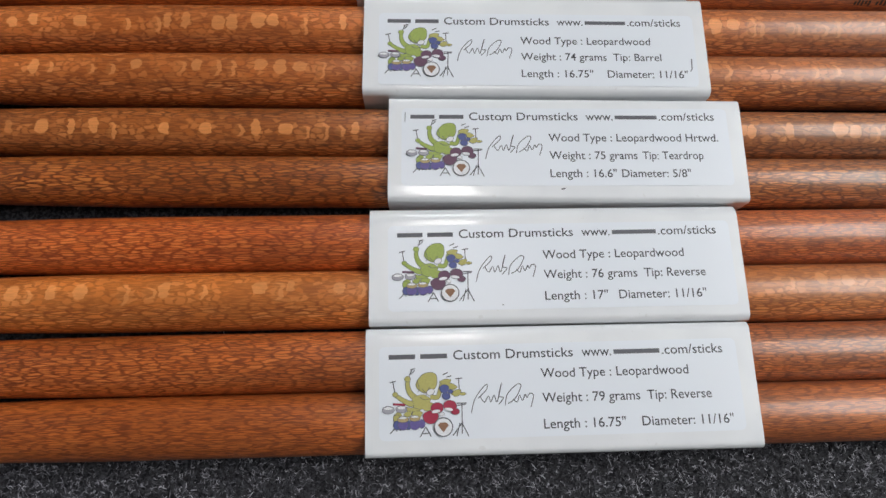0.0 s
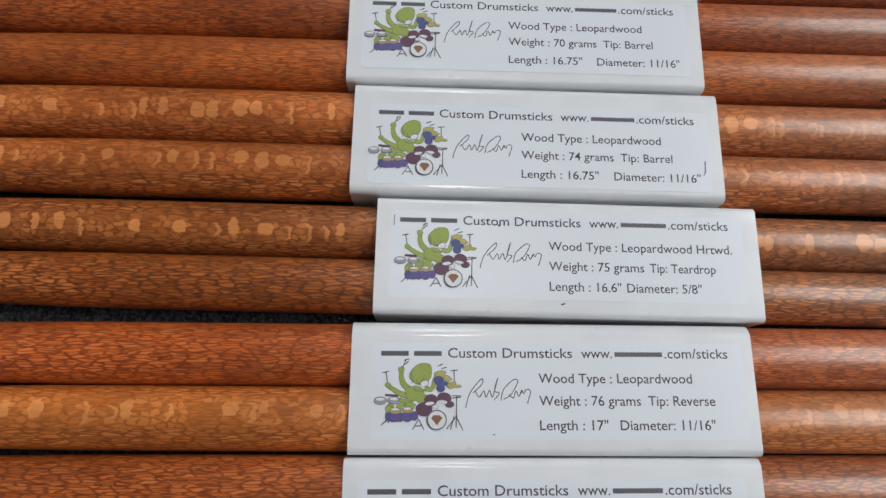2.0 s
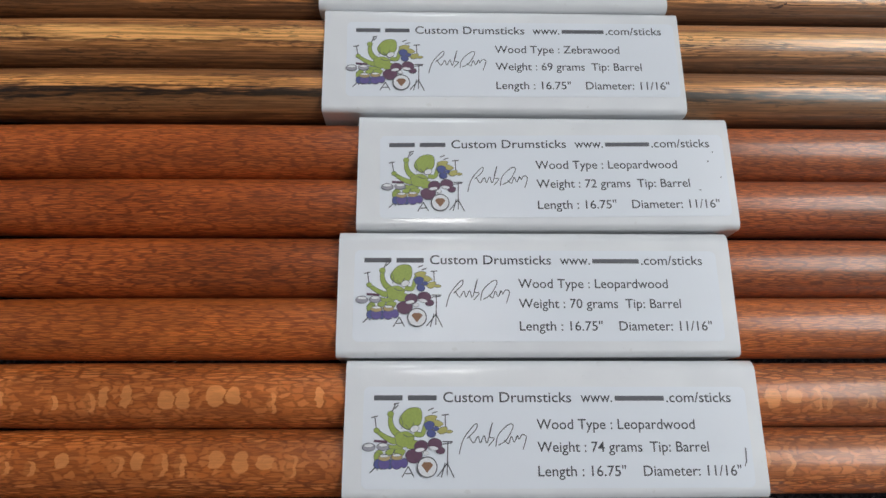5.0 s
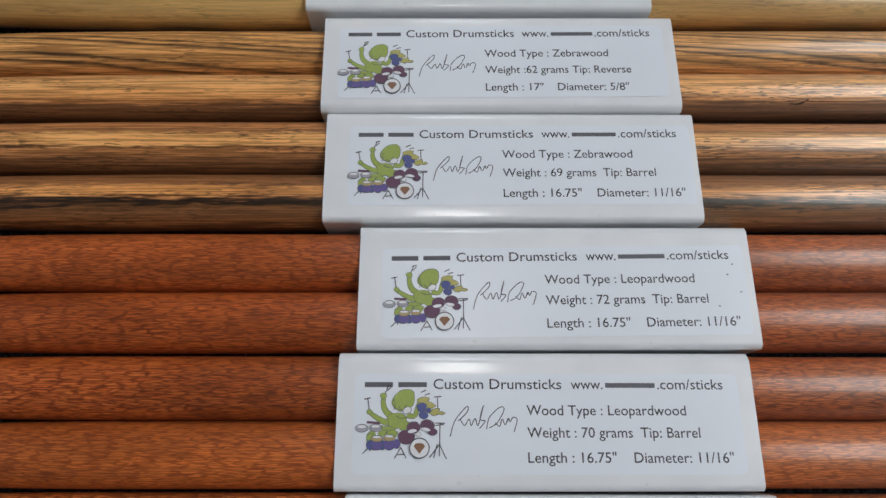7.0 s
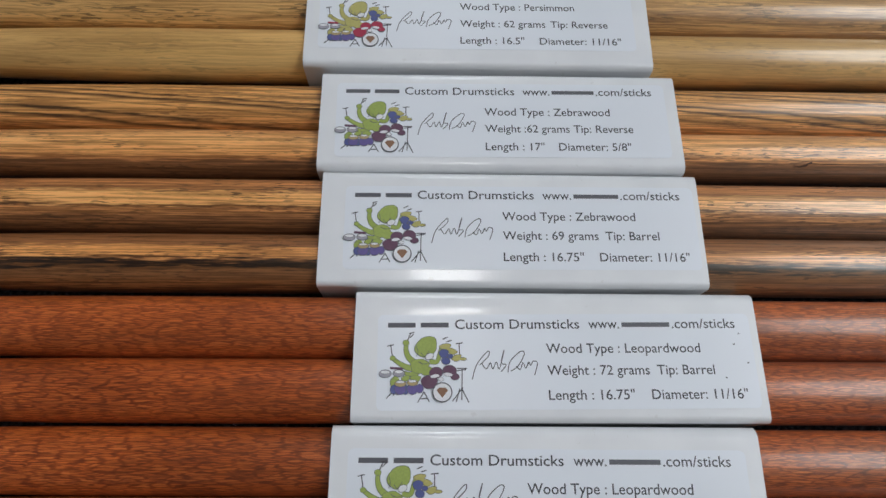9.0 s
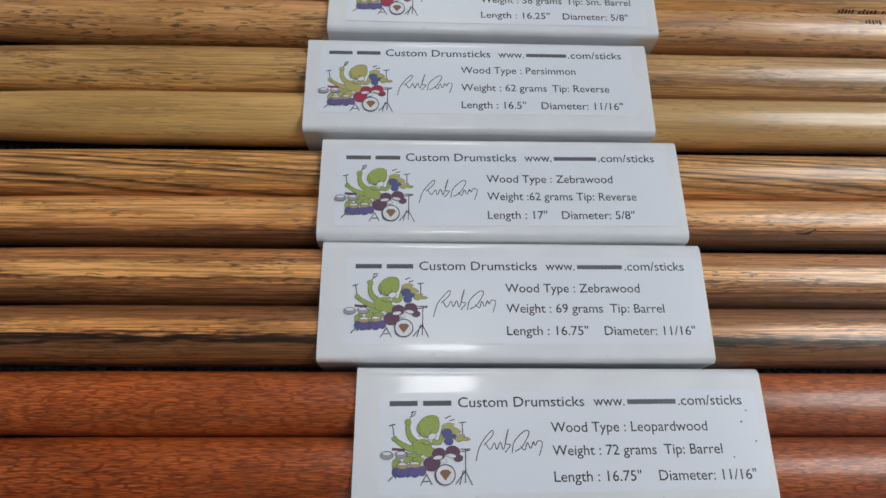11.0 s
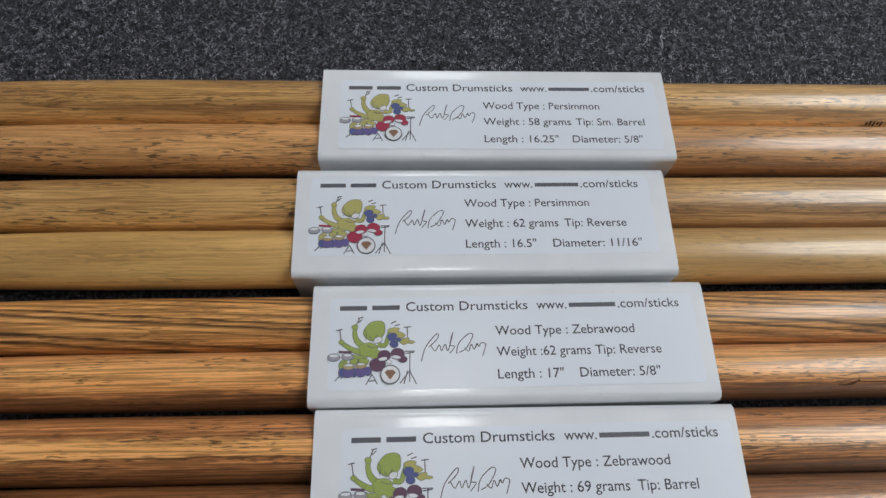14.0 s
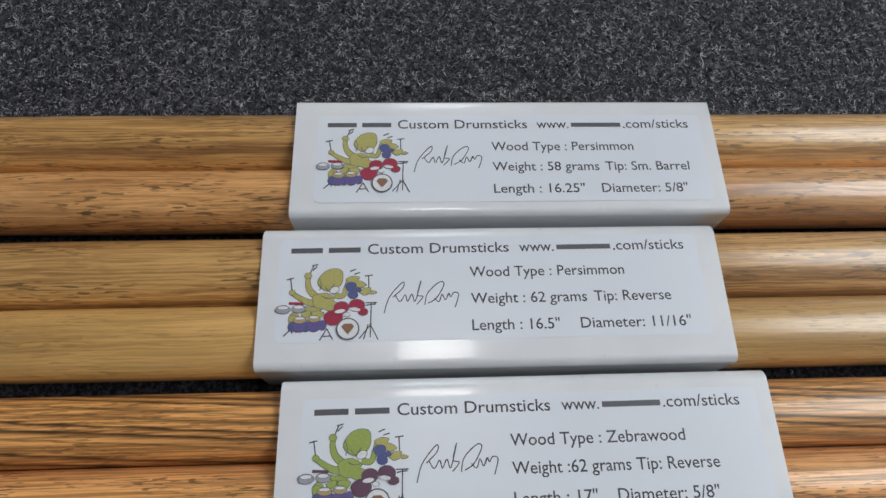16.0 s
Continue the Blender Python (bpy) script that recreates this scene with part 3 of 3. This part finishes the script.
    lay("emblem_drum", SILVER, [oval(-15.0, 4.9, 1.6, .95), oval(-11.4, 5.0, 1.5, .9)], 6)
    lay("emblem_skin", PAPER, [oval(-15.0, 5.3, 1.2, .4), oval(-11.4, 5.4, 1.1, .4), oval(-1.9, 4.2, 1.2, .45, 8), oval(1.6, 4.6, 1.2, .45, -8), oval(-.3, 3.4, .7, .5), oval(-11.0, 2.7, 1.1, .3), oval(-7.8, 2.9, 1.0, .3)], 7, .07)
    lay("emblem_line", BAR_INK, [oval(0, 0, 2.65, 2.6, 0, 28)], 8, 0)
    lay("emblem_skin", PAPER, [oval(0, 0, 2.35, 2.3, 0, 28)], 9, 0)
    lay("emblem_mark", BROWN, [[(0, -1.4), (1.5, .5), (.8, 1.2), (-.8, 1.2), (-1.5, .5)]], 10, 0)


def sleeve(spec, x0, y, yaw, w, h, r_near, r_far, ax, ay, turn, lines, label, seed, drum_at, stretch):
    """A folded card sleeve with its printed sticker; (ax, ay): the start of the sticker's first line in the world."""
    s = tagged(new("card_sleeve"), label, "card sleeve", "card sleeves round the drumstick pairs")
    s.matrix_world = pose(x0, y, 0, 0, 0, yaw)
    part("card", sleeve_mesh(109.5 * stretch * MM, w, h, r_near, r_far, seed), CARD, s)
    # the sticker's frame: origin at the start of the first line
    wood, grams, tip, long, dia, wide = spec
    z = h + .00008
    bm = bmesh.new()
    x1, x2, y1, y2, r = -2.7, 98.9, -21.4, 4.0, 1.6
    pts = []
    for cx, cy, a0 in ((x2 - r, y2 - r, 0), (x1 + r, y2 - r, 90), (x1 + r, y1 + r, 180), (x2 - r, y1 + r, 270)):
        for i in range(5):
            a = radians(a0 + 22.5 * i)
            pts.append(((cx + r * math.cos(a)) * MM, (cy + r * math.sin(a)) * MM))
    add_poly(bm, pts, z - .00012, z)
    st = part("sticker", bm, STICKER, s, "white printed paper sticker")
    st.location = (ax - x0, ay - y, 0)
    st.rotation_euler = (0, 0, radians(turn - yaw))
    zt = z + .00003
    # the maker's name and address as bars, the rest as it reads
    f = stretch
    printed_bars([bar(0, 1.1, 7.4 * f, 1.1, 1.3), bar(8.8 * f, 1.1, 16.3 * f, 1.1, 1.3)], zt, st)
    words("Custom Drumsticks", 18 * f, 0, 33.7 * f, 2.75, zt, st)
    words("www.", 54.2 * f, 0, 8.4 * f, 2.75, zt, st)
    printed_bars([bar(63.3 * f, 1.0, 76.4 * f, 1.0, 1.25)], zt, st)
    words(".com/sticks", 77 * f, 0, 17.4 * f, 2.75, zt, st)
    c, f = 42.5, f * 1.012
    words("Wood Type : " + wood, c, lines[0], wide[0] * f, 2.7, zt, st)
    words(grams, c, lines[1], wide[1] * f, 2.7, zt, st)
    words("Tip: " + tip, c + wide[2] * f, lines[1], wide[3] * f, 2.7, zt, st)
    words("Length : " + long, c, lines[2], wide[4] * f, 2.7, zt, st)
    words("Diameter: " + dia, c + wide[5] * f, lines[2], wide[6] * f, 2.7, zt, st)
    # a scribbled signature, as plain strokes
    ex, ey = drum_at
    strokes = (((-4.4, -13.6), (-3.2, -9.6), (-.6, -6.2), (.6, -5.4), (.3, -7.0), (-2.2, -9.4)), ((-1.6, -8.8), (-.4, -10.6), (.9, -8.8), (1.5, -10.6), (2.6, -8.6), (3.4, -10.6), (5.0, -5.0), (4.0, -8.8), (5.4, -9.4), (3.8, -11.4)),
               ((5.8, -11.6), (6.6, -8.4), (9.6, -5.6), (10.8, -6.2), (8.8, -9.8), (6.6, -11.2)), ((8.2, -9.8), (9.4, -10.8), (10.2, -8.8), (11.0, -10.4), (11.9, -8.6), (12.4, -9.6), (13.2, -8.4), (14.4, -9.0), (13.4, -12.4)))
    for line in strokes:
        printed_bars([limb([(x * .93 + 26.4 + (ex - 14.2) * .5, y * .92 + (ey + 16.6) * .8 - .9) for x, y in curved(line)], .24, .24)], zt, st, "pen_stroke", INK)
    emblem(zt, st, RED if "Persimmon" in wood or "79" in grams else PURPLE, OLIVE if "Persimmon" in wood or "79" in grams else GREEN, ex, ey)
    for flaw in FLAWS.get(int(seed), ()):
        printed_bars([bar(*flaw)], zt, st, "scuff", BAR_INK)
    return s


# scuffs on the stickers: start, end and width in millimetres
FLAWS = {4: ((97.3, -11.6, 97.1, -15.4, .35), (97.0, -15.2, 96.6, -16.2, .25)), 3: ((-1.6, 2.6, -1.7, -.6, .22), (45.6, -22.6, 46.8, -22.3, .4), (28.0, .3, 28.6, -.3, .5)), 6: ((93.6, -4.6, 94.1, -4.4, .4), (96.8, -9.6, 97.2, -9.4, .35), (90.2, -13.4, 90.7, -13.5, .3), (95.4, -1.6, 95.8, -1.5, .35)), 2: ((30.0, -20.0, 30.5, -20.1, .25),)}

# ---- the ten pairs ----
A16, A58 = '11/16"', '5/8"'
# wood, weight, tip, length, diameter, then the widths of the printed lines in millimetres
W1675 = (27.0, 29.0, 15.3, 22.4, 26.9, 25.3)
SPECS = [
    ("Leopardwood", "Weight : 79 grams", "Reverse", '16.75"', A16, (41.2, 27.0, 29.0, 17.9, 22.4, 26.9, 25.3)),
    ("Leopardwood", "Weight : 76 grams", "Reverse", '17"', A16, (41.2, 27.0, 29.0, 17.9, 18.0, 21.2, 25.2)),
    ("Leopardwood Hrtwd.", "Weight : 75 grams", "Teardrop", '16.6"', A58, (52.0, 26.7, 28.3, 18.6, 20.0, 21.6, 20.9)),
    ("Leopardwood", "Weight : 74 grams", "Barrel", '16.75"', A16, (41.2, *W1675)),
    ("Leopardwood", "Weight : 70 grams", "Barrel", '16.75"', A16, (41.2, *W1675)),
    ("Leopardwood", "Weight : 72 grams", "Barrel", '16.75"', A16, (41.2, *W1675)),
    ("Zebrawood", "Weight : 69 grams", "Barrel", '16.75"', A16, (38.0, *W1675)),
    ("Zebrawood", "Weight :62 grams", "Reverse", '17"', A58, (38.0, 25.4, 26.6, 18.0, 17.5, 21.8, 21.6)),
    ("Persimmon", "Weight : 62 grams", "Reverse", '16.5"', A16, (36.5, 26.9, 28.6, 18.1, 20.0, 24.8, 25.6)),
    ("Persimmon", "Weight : 58 grams", "Sm. Barrel", '16.25"', A58, (36.5, 27.0, 28.6, 21.5, 22.7, 27.0, 21.7)),
]
# sleeve start x, pair centre y, yaw, stick radius, sleeve width, height, fold radii, start of print
# then the print's turn in degrees and its other lines below the first
PLACES = [
    (3.2, 18.7, 0.55, 8.73, 35.2, 18.6, 1.6, 2.2, 9.65, 26.48, 0.83, (-5.62, -12.33, -19.36)),
    (3.8, 54.4, 0.35, 8.73, 35.2, 18.8, 1.8, 3.6, 11.9, 61.82, 0.64, (-6.7, -12.59, -18.9)),
    (9.1, 90.6, -0.5, 8.1, 33.8, 18.4, 1.4, 1.4, 15.75, 99.98, -0.2, (-7.04, -12.88, -18.72)),
    (1.0, 126.4, -0.3, 8.73, 35.2, 18.7, 2.0, 2.6, 8.55, 133.26, -0.41, (-6.85, -12.52, -18.47)),
    (-1.9, 162.4, -0.1, 8.73, 35.3, 18.8, 1.6, 2.8, 5.2, 170.39, -0.15, (-6.68, -12.27, -18.46)),
    (2.6, 198.4, 0.05, 8.73, 35.2, 18.8, 1.6, 2.2, 11.6, 204.97, 0.71, (-6.64, -12.47, -18.91)),
    (-8.7, 234.9, 0.1, 8.73, 35.2, 18.7, 1.5, 2.2, 0.9, 243.24, 0.46, (-6.59, -12.5, -18.9)),
    (-11.1, 270.2, 0.4, 7.95, 33.8, 18.3, 2.2, 2.2, -3.5, 278.22, 0.7, (-7.2, -13.01, -19.1)),
    (-17.8, 306.6, 0.3, 8.73, 35.2, 18.8, 1.6, 3.2, -10.85, 316.13, 0.53, (-6.26, -12.86, -19.32)),
    (-12.3, 343.8, 0.15, 8.4, 33.8, 18.7, 1.5, 1.4, -3.8, 351.52, 0.18, (-6.73, -12.67, -19.0)),
]
# where the emblem's round drum stands on each sticker
DRUM_AT = [(14.8, -18.1), (15.1, -16.3), (15.4, -15.8), (14.0, -16.1), (14.6, -14.9), (14.5, -16.8), (13.9, -16.9), (13.8, -17.4), (13.9, -18.4), (14.3, -16.1)]
SOFT = " in a white sleeve"
def lined(places, light, dark):
    """Stops of a pale wood crossed by thin dark lines at the given places, from 0 to 2.5."""
    out = [(0, light)]
    for i, p in enumerate(places):
        deep = dark if i % 3 else tuple(a * .35 + b * .65 for a, b in zip(light, dark))
        tone = tuple(a * (.8 + .2 * (i % 2)) for a in light)
        out += [(p - .05, tone), (p, deep), (p + .045 + .03 * (i % 3), tone)]
    return out + [(2.5, light)]


NET, MIDC, FINE = (.0050, .00098), (.0046, .0008), (.0056, .0006)
WOODS = [
    # near stick, far stick of each pair
    (leopardwood(1, FINE, (0.169, 0.0290, 0.0057), (0.621, 0.1537, 0.0266), (0.746, 0.2278, 0.0532), 0, 30, .6), leopardwood(2, MIDC, (0.136, 0.0228, 0.0047), (0.565, 0.1341, 0.0247), (0.791, 0.2540, 0.0646), 0, 70, .9)),
    (leopardwood(3, NET, (0.249, 0.0538, 0.0086), (0.723, 0.2126, 0.0380), (0.949, 0.3826, 0.1190), .75, 14, .9), leopardwood(4, MIDC, (0.203, 0.0301, 0.0057), (0.644, 0.1363, 0.0247), (0.859, 0.2638, 0.0665), 0, 60, .9)),
    (leopardwood(5, NET, (0.102, 0.0207, 0.0038), (0.486, 0.1243, 0.0218), (0.791, 0.2747, 0.0627), 0, 65, 1), leopardwood(6, NET, (0.085, 0.0186, 0.0038), (0.407, 0.1077, 0.0190), (0.859, 0.3314, 0.0997), .8, -12, .85)),
    (leopardwood(7, NET, (0.169, 0.0320, 0.0057), (0.599, 0.1537, 0.0266), (0.927, 0.3619, 0.1140), .72, 3, .95), leopardwood(8, NET, (0.169, 0.0342, 0.0066), (0.599, 0.1548, 0.0294), (0.927, 0.3619, 0.1140), .72, -10, .85)),
    (leopardwood(9, FINE, (0.215, 0.0393, 0.0076), (0.678, 0.1711, 0.0314), (0.791, 0.2431, 0.0570), 0, 20, .5), leopardwood(10, FINE, (0.136, 0.0207, 0.0047), (0.554, 0.1210, 0.0218), (0.723, 0.2126, 0.0494), 0, 60, .7)),
    (leopardwood(11, FINE, (0.147, 0.0228, 0.0047), (0.565, 0.1199, 0.0218), (0.701, 0.1962, 0.0456), 0, 40, .6), leopardwood(12, FINE, (0.181, 0.0320, 0.0076), (0.610, 0.1363, 0.0266), (0.723, 0.2126, 0.0522), 0, 80, .6)),
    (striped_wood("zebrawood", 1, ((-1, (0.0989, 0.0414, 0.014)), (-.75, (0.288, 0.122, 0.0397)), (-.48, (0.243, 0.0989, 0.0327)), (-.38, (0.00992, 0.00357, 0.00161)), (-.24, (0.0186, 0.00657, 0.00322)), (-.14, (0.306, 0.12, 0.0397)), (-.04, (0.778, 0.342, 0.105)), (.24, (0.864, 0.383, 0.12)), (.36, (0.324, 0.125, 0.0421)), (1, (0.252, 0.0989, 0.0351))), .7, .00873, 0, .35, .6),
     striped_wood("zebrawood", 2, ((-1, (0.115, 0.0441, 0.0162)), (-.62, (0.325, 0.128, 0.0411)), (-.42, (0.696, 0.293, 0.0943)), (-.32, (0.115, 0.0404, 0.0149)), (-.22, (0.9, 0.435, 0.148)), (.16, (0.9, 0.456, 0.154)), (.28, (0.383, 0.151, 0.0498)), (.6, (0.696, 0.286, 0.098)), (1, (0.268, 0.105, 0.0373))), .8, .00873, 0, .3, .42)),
    (striped_wood("zebrawood", 3, ((-1, (.16, .064, .024)), (-.58, (.26, .105, .036)), (-.50, (0.588, 0.2352, 0.0728)), (-.36, (0.8208, 0.3737, 0.1199)), (.2, (0.9, 0.4558, 0.162)), (1, (0.6696, 0.2905, 0.1053))), .7, .00795, 0, .35, .36),
     striped_wood("zebrawood", 4, lined((.12, .36, .55, .80, 1.16, 1.36, 1.62, 1.95, 2.14, 2.38), (.84, .41, .13), (.05, .017, .007)), .5, .00795, 0, .3, .1, 7.5, 0.0, 2.5)),
    (banded_wood("persimmon", 5, (.76, .475, .165), (.68, .40, .132), (.48, .255, .078), 120, .3, .34, .62, .35, 0, .16), banded_wood("persimmon", 6, (.70, .41, .148), (.60, .33, .112), (.37, .18, .06), 190, .4, .36, .58, .85, 20, .32)),
    (banded_wood("persimmon", 7, (.86, .465, .182), (.76, .385, .142), (.52, .235, .08), 170, .3, .36, .6, 1.0, 40, .28), banded_wood("persimmon", 8, (.80, .475, .172), (.70, .395, .136), (.44, .22, .074), 210, .3, .36, .58, .8, 10, .32)),
]
LOOKS = [
    ("orange-brown leopardwood drumstick with fine streaks", "reddish-brown leopardwood drumstick with netted flecks"),
    ("golden-brown leopardwood drumstick with broad pale flecks", "red-brown leopardwood drumstick with small oval flecks"),
    ("brown leopardwood drumstick with fine netted flecks", "dark brown leopardwood drumstick with pale round flecks"),
    ("brown leopardwood drumstick with pale crescent flecks", "brown leopardwood drumstick with pale dot flecks"),
    ("plain orange-brown leopardwood drumstick", "red-brown leopardwood drumstick with short streaks"),
    ("deep red-brown leopardwood drumstick with dark streaks", "plain red-brown leopardwood drumstick"),
    ("dark zebrawood drumstick with black and gold bands", "zebrawood drumstick with golden and brown bands"),
    ("pale zebrawood drumstick with a dark lower band", "zebrawood drumstick with narrow slanting dark lines"),
    ("pale yellow persimmon drumstick", "olive-brown persimmon drumstick with dark pores"),
    ("pinkish-tan persimmon drumstick with dark pores", "tan persimmon drumstick with dark grain lines"),
]
# printed marks: (pair, stick) -> (x of start, degrees from the top)
KNOTS = {(7, 0): (((134, -38, .2), (136, -41, .5), (138, -38, .9), (140, -30, .5), (139.4, -20, .3)), ((139, -33, .3), (146, -35, .25), (158, -34, .1))),
         (5, 1): (((131.6, -2, .15), (133.0, -8, .45), (134.6, -15, .15)),)}
FLAW_BROWN = ink("flaw_brown", (.07, .028, .012))
LAST = [""]
# how far the sticks of a pair turn within their sleeve, in degrees
STICK_TURN = {0: -.3, 1: -.22, 2: -.15}
MARKS = {(4, 0): (167, -64), (6, 0): (167.5, -6), (9, 0): (172.5, 2), (9, 1): (168, -68)}
for i, (spec, place) in enumerate(zip(SPECS, PLACES)):
    x0, yc, yaw, r, w, h, rn, rf, ax, ay, turn, lines = (v if k in (2, 10, 11) else v * MM for k, v in enumerate(place))
    length = float(spec[3][:-1]) * .0254
    for k in (0, 1):
        off = (k - .5) * 2 * (r + .00003)
        lie = yaw + STICK_TURN.get(i, 0)
        y = yc + off - math.tan(radians(yaw)) * 50 * MM - math.tan(radians(lie - yaw)) * 75 * MM
        m = MARKS.get((i, k))
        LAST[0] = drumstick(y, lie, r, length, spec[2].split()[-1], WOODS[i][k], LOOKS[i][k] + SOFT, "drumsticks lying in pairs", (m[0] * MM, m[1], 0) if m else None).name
        if (i, k) in KNOTS:
            for rows in KNOTS[i, k]:
                bm = bmesh.new()
                surface_line(bm, r, [(a * MM, b, c * MM) for a, b, c in rows])
                part("grain_flaw", bm, FLAW_BROWN, bpy.data.objects[LAST[0]], "dark brown flaw in the wood")
    sleeve(spec, x0, yc + math.tan(radians(yaw)) * (x0 - .05), yaw, w, h, rn, rf, ax, ay, turn, lines, "glossy white card sleeve with a printed %s sticker" % spec[0].split()[0].lower(), i + 1.0, DRUM_AT[i], 1.012 if i > 7 else 1.005)


# ---- the carpet's loose fibres ----
def fibres(name, boxes, seed):
    """Short curled fibres lying on the felt: narrow bent strips."""
    rng = np.random.default_rng(seed)
    verts, faces = [], []
    for x0, x1, y0, y1, count, z_hi in boxes:
        n = count
        px, py = rng.uniform(x0, x1, n), rng.uniform(y0, y1, n)
        a = rng.uniform(0, 2 * np.pi, n)
        ln = rng.uniform(.0007, .0021, n)
        bend = rng.normal(0, 1.3, n)
        wd = rng.uniform(.00006, .00014, n)
        z = rng.uniform(0, z_hi, n)
        arch = rng.uniform(0, .0005, n)
        base = len(verts)
        pts = np.zeros((n, 6, 3))
        for s in range(3):
            u = s / 2
            ang = a + bend * (u - .5)
            cx, cy = px + np.cos(ang) * ln * (u - .5), py + np.sin(ang) * ln * (u - .5)
            zz = z + arch * 4 * u * (1 - u)
            for e, sg in ((0, -1), (1, 1)):
                pts[:, s * 2 + e, 0] = cx - np.sin(ang) * wd * sg
                pts[:, s * 2 + e, 1] = cy + np.cos(ang) * wd * sg
                pts[:, s * 2 + e, 2] = zz
        verts.extend(map(tuple, pts.reshape(-1, 3)))
        for q in range(n):
            b = base + q * 6
            faces += [(b, b + 2, b + 3, b + 1), (b + 2, b + 4, b + 5, b + 3)]
    me = bpy.data.meshes.new(name)
    me.from_pydata(verts, [], faces)
    me.materials.append(FIBRE)
    me.shade_smooth()
    return tagged(new(name, me), "short grey and black matted felt fibres on the carpet", "carpet fibres", kind="stuff")


fibres("carpet_fibres", [(-.24, .27, .3625, .50, 230000, .0016), (-.20, .24, -.05, .0015, 48000, .0013), (-.19, .2, .0015, .3625, 4000, .0002)], 4)


def lint(x, y):
    """A curled pale thread lying on the carpet."""
    cu = bpy.data.curves.new("lint_thread", "CURVE")
    cu.dimensions, cu.bevel_depth, cu.bevel_resolution = "3D", .00014, 1
    sp = cu.splines.new("NURBS")
    pts = ((0, 0), (.6, 1.2), (.7, 2.8), (.1, 4.2), (.3, 5.4), (1.1, 6.1), (1.0, 5.2), (.4, 4.9), (1.0, 4.4), (2.0, 4.2))
    sp.points.add(len(pts) - 1)
    for p, (a, b) in zip(sp.points, pts):
        p.co = (x + a * MM, y + b * MM, .0021, 1)
    sp.use_endpoint_u = True
    cu.materials.append(painted("pale_lint", (.55, .56, .6), .8))
    tagged(new("lint_thread", cu), "small pale curled thread lying on the carpet", "thread")


lint(.1085, .3845)
